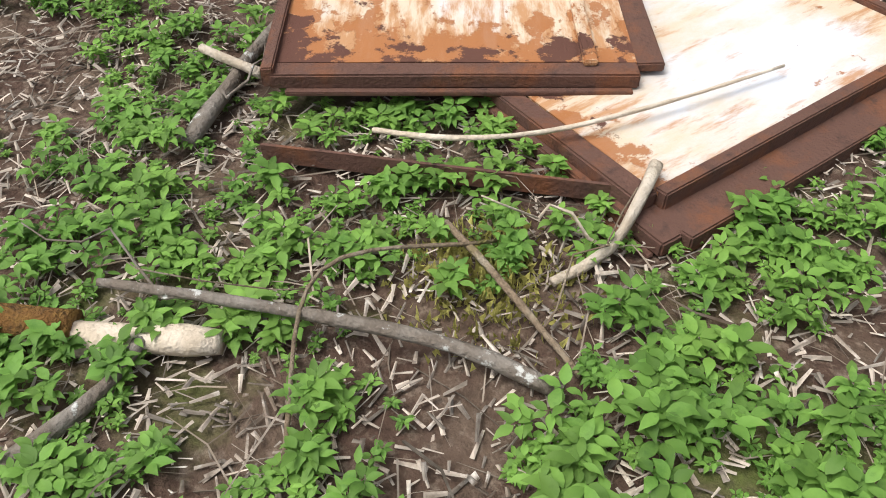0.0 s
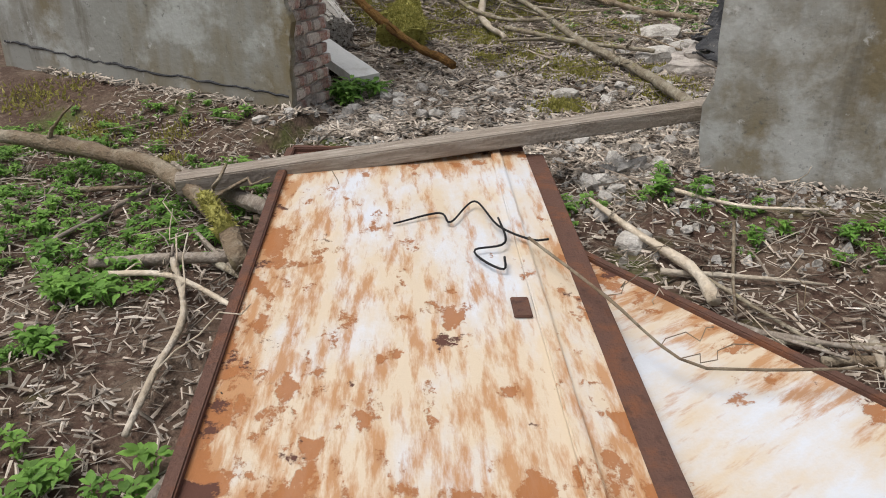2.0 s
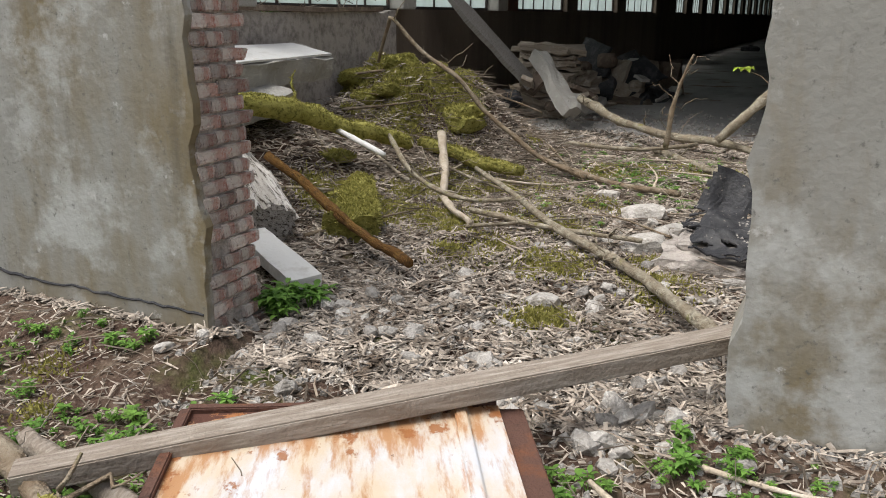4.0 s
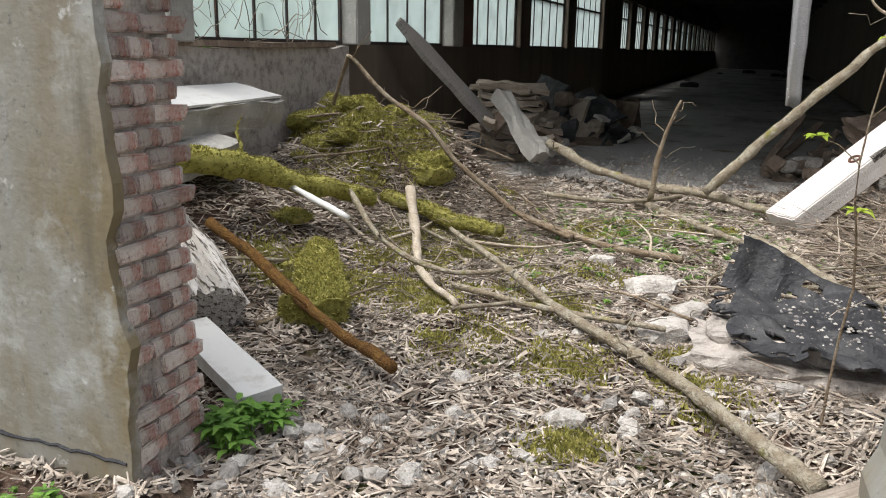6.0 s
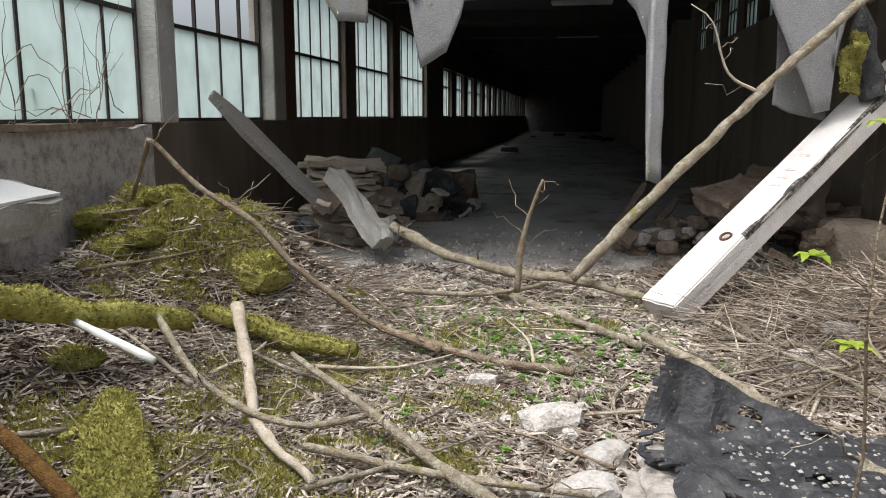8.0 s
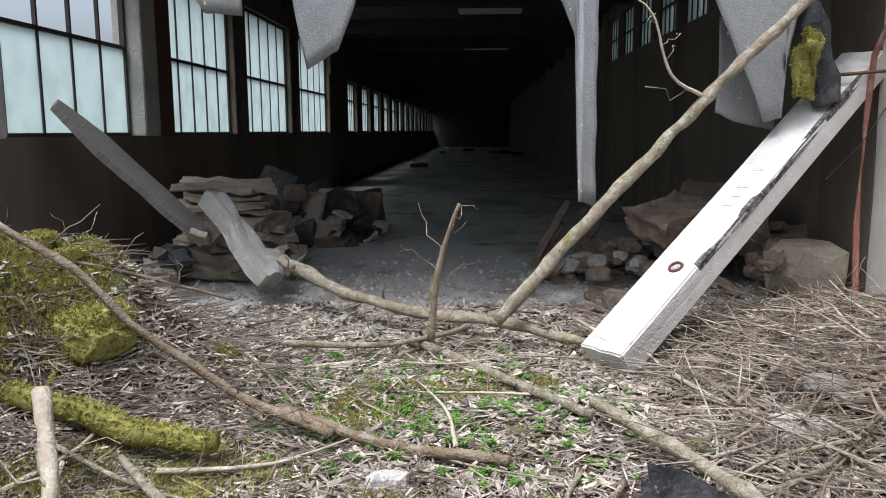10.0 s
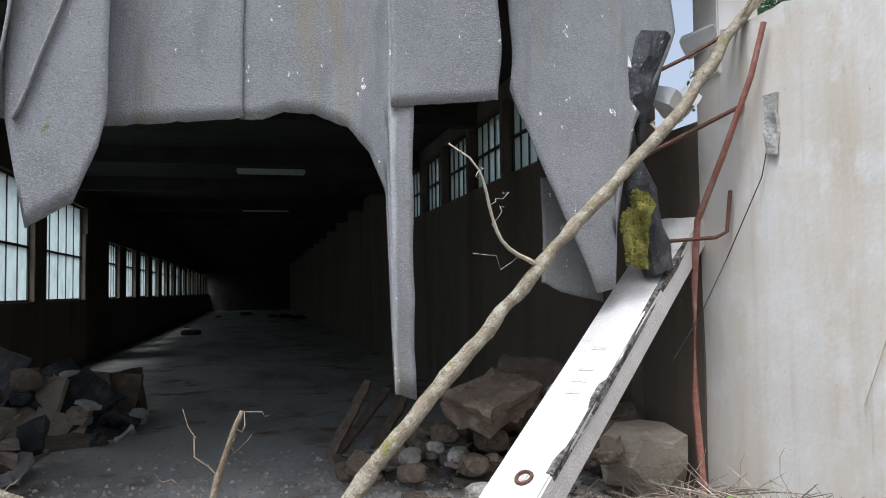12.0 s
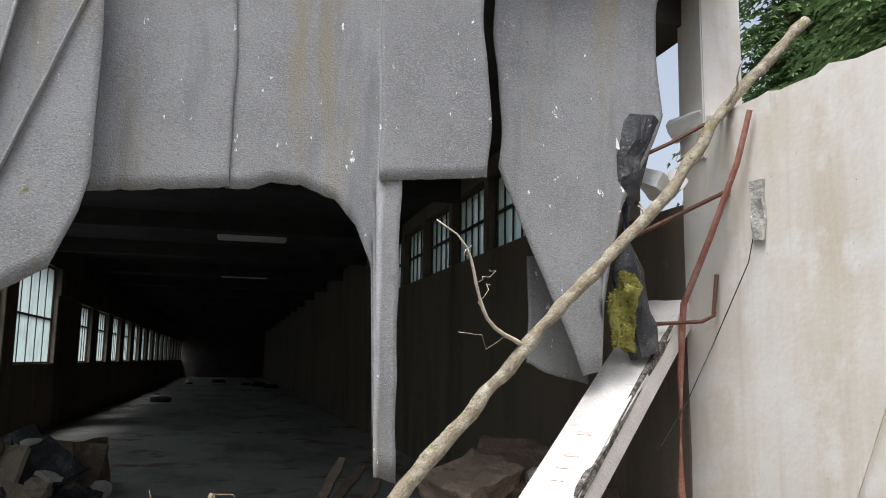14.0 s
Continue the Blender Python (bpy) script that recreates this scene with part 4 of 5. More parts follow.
stick("thin_stick", [(-1.07, 1.51, 0.14), (-0.84, 1.57, 0.15), (-0.63, 1.71, 0.15), (-0.41, 1.95, 0.15), (-0.11, 2.37, 0.14)], (0.009, 0.005), PALE_WOOD, "long thin stick lying on the sheets", "stick", 0, 23)
stick("fallen_pole", [(-1.6, 1.3, 0.05), (-1.72, 1.7, 0.05), (-1.84, 2.21, 0.06), (-2.15, 2.85, 0.07)], (0.025, 0.022), LICHEN_BARK, "grey trunk lying along the door leaf", "trunk", 2, 24)
stick("stub", [(-1.86, 1.68, 0.1), (-1.6, 1.67, 0.08)], (0.016, 0.018), PALE_WOOD, "short broken stick at the door leaf", "stick", 0, 25)
stick("dead_branch", [(-4.5, 3.36, 0.22), (-3.78, 3.44, 0.22), (-3.18, 3.41, 0.2), (-2.65, 3.2, 0.16), (-2.33, 2.95, 0.1)], (0.038, 0.045), BARK, "thick barkless dead branch on the ground", "branch", 3, 26)
stick("dead_branch", [(-3.26, 3.6, 0.12), (-2.54, 3.42, 0.1)], (0.04, 0.035), WOOD, "pale split branch on the ground", "branch", 0, 27)
stick("moss_patch", [(-2.75, 3.25, 0.2), (-2.5, 3.08, 0.15)], (0.03, 0.045), MOSS, "moss on a dead branch", "moss", 0, 28)
stick("stick", [(-2.95, 2.78, 0.05), (-2.45, 3.05, 0.06)], (0.022, 0.025), WOOD, "pale stick beside the door leaf", "stick", 1, 29)
stick("stick", [(-2.6, 2.88, 0.09), (-2.3, 2.6, 0.07), (-2.14, 2.29, 0.07), (-2.02, 2.05, 0.05)], (0.014, 0.01), PALE_WOOD, "crooked pale stick beside the door leaf", "stick", 3, 30)
stick("stick", [(-2.8, 2.72, 0.06), (-2.51, 2.78, 0.09), (-2.1, 2.69, 0.08)], (0.013, 0.011), PALE_WOOD, "thin crooked stick on the ground", "stick", 2, 31)
stick("stick", [(-1.31, 4.17, 0.1), (-1.01, 3.92, 0.08), (-0.77, 3.72, 0.08), (-0.65, 3.5, 0.08)], (0.01, 0.028), PALE_WOOD, "bleached splintered stick by the sheets", "stick", 1, 32)
stick("wire_twig", [(-1.3, 3.32, 0.27), (-0.95, 3.08, 0.24), (-0.67, 2.88, 0.2), (-0.49, 2.91, 0.2), (-0.05, 3.13, 0.2)], (0.006, 0.004), BARK, "thin dark twig over the white sheet", "twig", 6, 33)
stick("bent_wire", [(-1.86, 3.32, 0.215), (-1.74, 3.48, 0.22), (-1.66, 3.42, 0.22), (-1.65, 3.63, 0.23), (-1.47, 3.45, 0.23), (-1.31, 3.37, 0.24), (-1.25, 3.4, 0.24)], (0.0045, 0.0045), WIRE, "bent black wire on the door leaf", "wire", 0, 34, 0.02, 0.05, 6)
stick("bent_wire", [(-1.5, 3.52, 0.23), (-1.4, 3.34, 0.22), (-1.48, 3.25, 0.215), (-1.42, 3.19, 0.21), (-1.33, 3.16, 0.21), (-1.36, 3.24, 0.215)], (0.0045, 0.0045), WIRE, "looped black wire on the door leaf", "wire", 0, 35, 0.02, 0.05, 6)
stick("thin_stick", [(-0.7, 0.55, 0.03), (-0.9, 1.0, 0.12), (-0.6, 1.35, 0.05)], (0.006, 0.005), BARK, "thin bent stick among plants", "stick", 1, 36)
stick("thin_stick", [(-0.75, 1.35, 0.05), (-0.5, 1.2, 0.06), (-0.25, 1.05, 0.05)], (0.011, 0.008), BARK, "thin brown stick among plants", "stick", 1, 37)
stick("mossy_mound_branch", [(-5.2, 9.4, 1.0), (-4.6, 9.5, 1.05), (-4.0, 9.72, 0.92), (-3.3, 10.2, 0.6)], (0.014, 0.01), BARK, "thin bare branch over the mossy mound", "branch", 9, 38)


def cracked_log(a, b, r0, r1):
    """A weathered log with deep cracks that run along it and a splintered end."""
    a, b = Vector(a), Vector(b)
    q = (b - a).to_track_quat("Z", "Y")
    n, sides = 44, 72
    bm = bmesh.new()
    rings = []
    for i in range(n + 1):
        f = i / n
        ring = []
        for j in range(sides):
            w = 2 * math.pi * j / sides
            g = noise.noise(Vector((math.cos(w) * 5, math.sin(w) * 5, f * 1.2)))
            g2 = noise.noise(Vector((math.cos(w) * 14, math.sin(w) * 14, f * 2.0 + 4)))
            k = (r0 + (r1 - r0) * f) * (1 + 0.16 * noise.noise(Vector((math.cos(w), math.sin(w), f * 3))) - 0.2 * max(0.0, 0.2 - abs(g)) / 0.2 - 0.1 * max(0.0, 0.12 - abs(g2)) / 0.12)
            end = 0.12 * noise.noise(Vector((math.cos(w) * 4, math.sin(w) * 4, 9))) * f ** 6
            ring.append(bm.verts.new(Vector((k * math.cos(w), 0.8 * k * math.sin(w), (f + end) * (b - a).length))))
        rings.append(ring)
    for p, o in zip(rings, rings[1:]):
        for j in range(sides):
            bm.faces.new((p[j], p[(j + 1) % sides], o[(j + 1) % sides], o[j]))
    bm.faces.new(rings[0])
    bm.faces.new(rings[-1])
    ob = tagged(part("weathered_log", bm, OLD_LOG), "split grey log with deep cracks", "log")
    ob.matrix_world = Matrix.Translation(a) @ q.to_matrix().to_4x4()


cracked_log((-5.1, 6.95, 0.55), (-3.9, 6.0, 0.28), 0.28, 0.22)
block = broken_slab("mossy_block", (-3.68, 6.8, 0.2), (3, 5, 27), (0.36, 1.15, 0.15), MOSS, "long block overgrown with yellow-green moss", "block", 0.045, 14, 3)
for v in block.data.vertices:
    v.co.x *= 0.75 - 0.45 * v.co.y
    v.co.z += 0.05 * noise.noise(v.co * 6)
for x, y, z, s in ((-4.35, 7.6, 0.02, 0.2), (-4.0, 7.1, 0.02, 0.18), (-3.3, 7.6, 0.02, 0.14), (-3.05, 8.2, 0.02, 0.16), (-1.95, 5.62, 0.0, 0.14), (-2.0, 6.25, 0.02, 0.1), (-3.0, 5.75, 0.0, 0.08), (-2.1, 9.3, 0.0, 0.15), (-1.5, 9.0, 0.0, 0.12), (-2.6, 8.0, 0.0, 0.12)):
    chunk("moss_cushion", on(x, y, z - 0.02), (s, s * 0.8, s * 0.3), MOSS, "cushion of yellow-green moss on rubble", "moss", x * 5 + y, (0, 0, x * 40), 3, "moss cushions")


rm = random.Random(19)
for k in range(16):
    x, y, q = rm.gauss(-4.55, 0.42), rm.gauss(9.7, 0.3), rm.uniform(0.12, 0.26)
    chunk("moss_cushion", on(x, y, 0.02), (q, q * 0.9, q * 0.45), MOSS, "lumpy cushion of moss on the rubble mound", "moss", k * 3.3, (rm.uniform(-20, 20), rm.uniform(-20, 20), k * 50), 3, "moss cushions on the mound")
tagged(part("window_ledge", roughen(box(LEFT - 0.2, 5.1, SILL - 0.035, LEFT + 0.05, 10.58, SILL + 0.012), 0.02, 5, 7), BROWN_RUBBLE), "crumbling dark ledge under the windows", "ledge")
rf = random.Random(77)
for i in range(22):
    x, y = rf.uniform(-0.7, 0.5), rf.uniform(3.35, 4.35)
    if i > 15:
        x, y = rf.uniform(-3.6, -2.2), rf.uniform(2.2, 4.1)
    if x > -1.0 and y < 3.3 - 0.5 * x and x < 0.5 and y < 3.3:
        continue
    a, l = rf.gauss(-0.5, 0.5), rf.uniform(0.15, 0.45)
    d = Vector((math.cos(a) * l, math.sin(a) * l, 0))
    stick("fallen_stick", [on(x - d.x, min(4.5, y - d.y), 0.03), on(x, y, 0.04), on(x + d.x, min(4.5, y + d.y), 0.03 + 0.05 * rf.random())], (rf.uniform(0.008, 0.022), 0.006), (WOOD, BARK, PALE_WOOD, TRUNK)[i % 4], "dry stick lying on soil before the wall", "stick", 1, 300 + i, 0.08, 0.3, 7)["group"] = "sticks before the wall"
rb = random.Random(31)
for i in range(84):
    if i % 2:
        x, y = rb.uniform(-0.6, 1.3), rb.uniform(8.0, 10.8)
    else:
        x, y = rb.uniform(-4.8, 0.5), rb.uniform(6.3, 11.0)
    a, l = rb.uniform(0, 6.28), rb.uniform(0.3, 0.8)
    x1, y1 = min(1.6, max(-5.3, x + math.cos(a) * l)), min(11.5, max(5.6, y + math.sin(a) * l))
    x2, y2 = min(1.6, max(-5.3, x - math.cos(a + 0.3) * l)), min(11.5, max(5.6, y - math.sin(a + 0.3) * l))
    up = 0.12 if i % 2 else 0.04
    stick("fallen_branch", [on(x1, y1, 0.02 + up * rb.random()), on(x, y, 0.03 + up * rb.random()), on(x2, y2, 0.02 + up * 2 * rb.random())], (rb.uniform(0.007, 0.02), 0.004), (TRUNK, BARK, PALE_WOOD)[i % 3], "dry fallen branch lying on the litter", "branch", 2, 200 + i, 0.1, 0.25, 6)["group"] = "fallen branches"


# ---- torn felt heap ----
def felt_heap():
    """Cracked slabs under stiff torn felt, whose far corner stands up in a curl."""
    e = empty("torn_felt_heap", "torn black roofing felt on a broken slab", "roofing felt", (-0.85, 6.95, 0.12))
    for k, (x0, y0, x1, y1, z0, z1, tip) in enumerate(((-0.62, -0.55, 0.75, -0.2, -0.1, 0.02, 0.1), (-0.6, -0.42, 0.7, 0.1, 0.0, 0.1, 0.16), (-0.5, -0.3, 0.6, 0.3, 0.08, 0.16, 0.1))):
        bm = roughen(box(x0, y0, z0, x1, y1, z1), 0.035, 6, 12, k * 3.0)
        for v in bm.verts:
            v.co.y -= 0.35 * (v.co.x - x0) * 0.5
            v.co.x -= tip * noise.noise(Vector((v.co.y * 5, v.co.z * 12, k)))
        part("slab", bm, MORTAR, e, "rough layered piece of broken concrete")

    def sheet(label, ox, oy, wx, wy, z0, seed, curl):
        verts, faces = [], []
        n = 46
        for j in range(n + 1):
            for i in range(n + 1):
                f, t = i / n, j / n
                x, y = ox + wx * f, oy + wy * t - 0.2 * f
                x += 0.07 * noise.noise(Vector((y * 6, seed, 2)))
                y += 0.09 * noise.noise(Vector((x * 5, seed, 5)))
                crease = abs(noise.noise(Vector((x * 2.6, y * 2.6, seed)))) + 0.5 * abs(noise.noise(Vector((x * 6, y * 6, seed + 3))))
                z = z0 + 0.13 * crease - 0.1 * max(0.0, 0.25 - t)
                if curl:
                    lift = max(0.0, t - 0.62) / 0.38 * max(0.0, 0.75 - f) ** 0.7
                    z += curl * lift ** 1.6
                    x += 0.12 * lift
                    y -= 0.1 * lift ** 2
                verts.append((x, y, z))
        for j in range(n):
            for i in range(n):
                f, t = i / n, j / n
                edge = min(f, 1 - f, t, 1.15 - t)
                ragged = edge > 0.14 * abs(noise.noise(Vector((f * 7, t * 7, seed + 9))))
                if ragged and noise.noise(Vector((i * 0.16, j * 0.16, seed + 4))) < 0.5:
                    k = j * (n + 1) + i
                    faces.append((k, k + 1, k + n + 2, k + n + 1))
        f = raw_mesh("felt", verts, faces, TAR)
        f.parent = e
        tagged(f, label)
        f.modifiers.new("thick", "SOLIDIFY").thickness = 0.01

    sheet("stiff black felt with a curled corner", -0.56, -0.1, 1.3, 0.62, 0.17, 1.0, 0.5)
    sheet("gritty black felt in torn pieces", -0.46, -0.52, 1.2, 0.6, 0.17, 7.0, 0)
    verts = []
    r = random.Random(5)
    faces = []
    for _ in range(220):
        x, y, w = r.uniform(-0.2, 0.65), r.uniform(-0.5, 0.3), r.uniform(0.003, 0.011)
        z = 0.23 + 0.03 * r.random()
        k = len(verts)
        verts += [(x - w, y - w, z), (x + w, y - w * 0.7, z), (x + w * 0.6, y + w, z), (x - w, y + w, z), (x, y, z + w)]
        faces += [(k, k + 1, k + 4), (k + 1, k + 2, k + 4), (k + 2, k + 3, k + 4), (k + 3, k, k + 4), (k, k + 3, k + 2, k + 1)]
    raw_mesh("grit", verts, faces, STONE).parent = e


felt_heap()


def crack(parent, pts):
    """A jagged open crack along a wall's foot."""
    fine = smooth_path(pts, 0.03)
    fine = [p + Vector((0, 0, 0.02 * noise.noise(p * 14))) for p in fine]
    rad = [0.006 + 0.008 * abs(noise.noise(p * 6)) for p in fine]
    part("crack", tube(fine, rad, 6), TAR, parent, "dark jagged crack")


crack(gable_l, [(LEFT - 0.3, GABLE, 0.33), (-4.8, GABLE, 0.27), (-4.32, GABLE, 0.25), (-3.88, GABLE, 0.24), (-3.31, GABLE, 0.22)])
crack(gable_r, [(-0.91, GABLE, 0.13), (-0.73, GABLE, 0.12), (-0.55, GABLE, 0.13), (-0.36, GABLE, 0.11), (0.4, GABLE, 0.14), (1.6, GABLE, 0.16)])

# ---- bricks of the broken jamb ----
brick_data = []
rngb = random.Random(9)
for k in range(5):
    bm = box(-0.055, -0.115, -0.031, 0.055, 0.115, 0.031, 0.006)
    for v in bm.verts:
        v.co += noise.noise_vector(v.co * 22 + Vector((k * 5, 0, 0))) * 0.013
    me = bpy.data.meshes.new("brick")
    bm.to_mesh(me)
    bm.free()
    me.materials.append(BRICK)
    brick_data.append(me)
z, course = -0.02, 0
while z < 3.5:
    row = (0.115, 0.3) if course % 2 else (0.06, 0.185, 0.31)
    for y in row:
        if rngb.random() < 0.07:
            continue
        b = new("brick", brick_data[rngb.randrange(5)])
        b.parent = gable_l
        sc = 1.0 if course % 2 else 0.52
        b.matrix_world = pose(JL - 0.055 + rngb.uniform(-0.014, 0.004), GABLE + 0.06 + y * 0.98 - 0.02, z, rngb.uniform(-2, 2), rngb.uniform(-3, 3), rngb.uniform(-5, 5)) @ Matrix.Diagonal((1, sc, 1, 1))
    z += 0.076
    course += 1


# ---- litter, twigs and plants ----
def blocked(x, y):
    """True where a wall stands or a sheet lies."""
    if GABLE - 0.03 < y < GABLE + THICK + 0.03 and (x < JL or x > JR):
        return True
    c, s = math.cos(radians(28.5)), math.sin(radians(28.5))
    u, v = (x + 1.05) * c + (y - 1.93) * s, -(x + 1.05) * s + (y - 1.93) * c
    if abs(u) < 0.66 and -0.05 < v < 2.6:
        return True
    c, s = math.cos(radians(-26.8)), math.sin(radians(-26.8))
    u, v = (x + 1.0) * c + (y - 2.02) * s, -(x + 1.0) * s + (y - 2.02) * c
    return abs(u) < 0.92 and -0.05 < v < 1.4


def scatter_litter():
    """Chips of wood, bark and dead leaves on the soil."""
    r = random.Random(11)
    verts, faces = [], []
    count = 0
    while count < 95000:
        if count % 4 == 0:
            x, y = r.uniform(-4.5, 1.0), r.uniform(-0.3, 4.6)
        else:
            x, y = r.uniform(-5.4, 1.7), 4.6 + 7.4 * r.random() ** 1.4
        count += 1
        if blocked(x, y) or (x < -3.8 and 9.1 < y < 10.8 and r.random() < 0.75):
            continue
        l, w = r.uniform(0.012, 0.07), r.uniform(0.003, 0.011)
        if y < 4.6:
            l, w = l * 0.55, w * 0.6
        if y > 9:
            l, w = l * 1.3, w * 1.3
        a, tilt = r.uniform(0, 6.28), r.gauss(0, 0.25)
        d = Vector((math.cos(a), math.sin(a), tilt)) * l
        s = Vector((-math.sin(a), math.cos(a), r.gauss(0, 0.4))) * w
        p = Vector((x, y, ground_z(x, y) + r.uniform(0.004, 0.03)))
        k = len(verts)
        top = Vector((0, 0, w * 0.6))
        verts += [p - d - s, p + d - s * 0.6, p + d + s * 0.6, p - d + s, p + top - d * 0.7, p + top + d * 0.7]
        faces += [(k, k + 1, k + 5, k + 4), (k + 4, k + 5, k + 2, k + 3), (k, k + 4, k + 3), (k + 1, k + 2, k + 5)]
    ob = raw_mesh("wood_litter", verts, faces, CHIP)
    tagged(ob, "dry wood chips and dead leaves on soil", "litter", kind="stuff")


scatter_litter()


def scatter_gravel():
    """Small broken stones in the gate and at the hall's mouth."""
    r = random.Random(17)
    verts, faces = [], []
    for i in range(6400):
        if i % 3 == 0:
            x, y = r.uniform(-3.3, -0.2), r.gauss(5.0, 0.5)
        elif i % 3 == 1:
            x, y = r.uniform(-4.6, 1.4), r.gauss(12.5, 1.1)
        else:
            x, y = r.uniform(-3.5, 1.2), r.uniform(5.3, 10.5)
        if blocked(x, y):
            continue
        s = r.uniform(0.006, 0.028)
        z = (0.152 if y > 11.9 else ground_z(x, y)) + s * 0.3
        k = len(verts)
        for c in ((-1, -1, -0.6), (1, -0.8, -0.6), (0.9, 1, -0.6), (-0.9, 0.8, -0.6), (-0.5, -0.6, 0.7), (0.7, -0.3, 0.5), (0.3, 0.7, 0.8)):
            verts.append(Vector((x, y, z)) + Vector([q * s * r.uniform(0.6, 1.2) for q in c]))
        faces += [(k, k + 1, k + 5, k + 4), (k + 1, k + 2, k + 6, k + 5), (k + 2, k + 3, k + 6), (k + 3, k, k + 4), (k + 3, k + 4, k + 6), (k + 4, k + 5, k + 6)]
    tagged(raw_mesh("gravel", verts, faces, STONE), "grey crumbs of mortar and broken concrete", "gravel", kind="stuff")


scatter_gravel()


def scatter_twigs():
    r = random.Random(12)
    bm_v, bm_f = [], []
    for i in range(11000):
        if i % 6 == 0:
            x, y = r.uniform(-4.2, 0.8), r.uniform(0, 4.6)
        elif i % 3 == 0:
            x, y = r.gauss(0.5, 0.75), r.gauss(9.4, 1.1)
        elif i % 3 == 1:
            x, y = r.gauss(-3.4, 0.8), r.gauss(9.4, 1.0)
        else:
            x, y = r.uniform(-5.2, 1.5), r.uniform(5.2, 11.4)
        if blocked(x, y) or not -5.4 < x < 1.65 or y > 11.9:
            continue
        heap = y > 8 and x > -0.6
        if x < -3.7 and r.random() < 0.25:
            continue
        l = r.uniform(0.1, 0.4) if not heap else r.uniform(0.2, 0.7)
        rad = r.uniform(0.0015, 0.005) * (1.4 if heap else 1) * (1.6 if r.random() < 0.12 else 1)
        if y < 2.5:
            rad, l = rad * 0.6, l * 0.8
        a = r.uniform(0, 6.28)
        z0 = ground_z(x, y) + r.uniform(0, 0.04 if not heap else 0.16)
        p = Vector((x, y, z0))
        rise = r.gauss(0, 0.12) if not heap else r.gauss(0.03, 0.17)
        q = p + Vector((math.cos(a), math.sin(a), rise)) * l
        q.x = max(-5.4, min(1.7, q.x))
        q.z = max(q.z, ground_z(q.x, q.y))
        mid = p.lerp(q, 0.5) + Vector((r.gauss(0, 0.06), r.gauss(0, 0.06), r.gauss(0.01, 0.03))) * l
        rings = []
        for c, rr in ((p, rad), (mid, rad * 0.85), (q, rad * 0.4)):
            k = len(bm_v)
            d = (q - p).normalized()
            s = Vector((-d.y, d.x, 0)).normalized()
            u = d.cross(s)
            bm_v += [c + s * rr, c - s * rr * 0.5 + u * rr * 0.87, c - s * rr * 0.5 - u * rr * 0.87]
            rings.append(k)
        for k, m in zip(rings, rings[1:]):
            for j in range(3):
                bm_f.append((k + j, k + (j + 1) % 3, m + (j + 1) % 3, m + j))
    ob = raw_mesh("dry_twigs", bm_v, bm_f, TWIG)
    tagged(ob, "tangle of dry twigs over the rubble", "twigs", kind="stuff")


scatter_twigs()


def scatter_moss():
    """Low tufts of moss on the mound and the litter."""
    r = random.Random(13)
    verts, faces = [], []
    spots = [(-4.6, 9.75, 0.55, 2600), (-4.3, 9.5, 0.3, 900), (-3.4, 8.1, 0.4, 500), (-2.6, 7.4, 0.4, 350), (-4.0, 6.9, 0.25, 350), (-3.2, 6.9, 0.35, 300), (-2.0, 6.3, 0.2, 150), (-1.5, 6.3, 0.2, 120), (-1.95, 5.6, 0.16, 160), (-4.5, 8.9, 0.3, 250), (-3.5, 7.2, 0.3, 250), (-2.3, 9.1, 0.5, 300), (-1.6, 9.3, 0.5, 200), (-4.0, 4.2, 0.4, 50), (-5.0, 4.4, 0.5, 60), (-0.6, 1.25, 0.1, 80), (-2.6, 6.4, 0.25, 100), (-3.0, 8.4, 0.2, 150)]
    for cx, cy, s, k in spots:
        hubs = [(r.gauss(cx, s * 0.7), r.gauss(cy, s * 0.7), r.uniform(0.04, 0.13)) for _ in range(max(4, k // 35))]
        for _ in range(k * 14):
            hx, hy, hs = r.choice(hubs)
            x, y = r.gauss(hx, hs), r.gauss(hy, hs)
            if blocked(x, y) or x < -5.4:
                continue
            h, a, w = r.uniform(0.01, 0.035), r.uniform(0, 6.28), r.uniform(0.005, 0.012)
            p = Vector((x, y, ground_z(x, y) + r.uniform(0.0, 0.03)))
            d = Vector((math.cos(a), math.sin(a), 0)) * w
            n = len(verts)
            verts += [p - d, p + d, p + Vector((r.gauss(0, w), r.gauss(0, w), h))]
            faces.append((n, n + 1, n + 2))
    bpy.context.view_layer.update()
    for ob in list(bpy.data.objects):
        if ob.type == "MESH" and ob.data.materials and ob.data.materials[0] == MOSS:
            m = ob.matrix_world
            for poly in ob.data.polygons:
                nrm = (m.to_3x3() @ poly.normal).normalized()
                if nrm.z < -0.1:
                    continue
                corners = [m @ ob.data.vertices[i].co for i in poly.vertices]
                for _ in range(min(26, 2 + int(poly.area * 9000))):
                    p = corners[0].lerp(corners[1], r.random()).lerp(corners[2].lerp(corners[-1], r.random()), r.random())
                    a, w = r.uniform(0, 6.28), r.uniform(0.003, 0.008)
                    d = Vector((math.cos(a), math.sin(a), r.gauss(0, 0.4))) * w
                    n = len(verts)
                    verts += [p - d, p + d, p + nrm * r.uniform(0.006, 0.024) + Vector((r.gauss(0, 0.007), r.gauss(0, 0.007), 0))]
                    faces.append((n, n + 1, n + 2))
    tagged(raw_mesh("moss_tufts", verts, faces, MOSS), "yellow-green moss tufts on soil and rubble", "moss", kind="stuff")


scatter_moss()


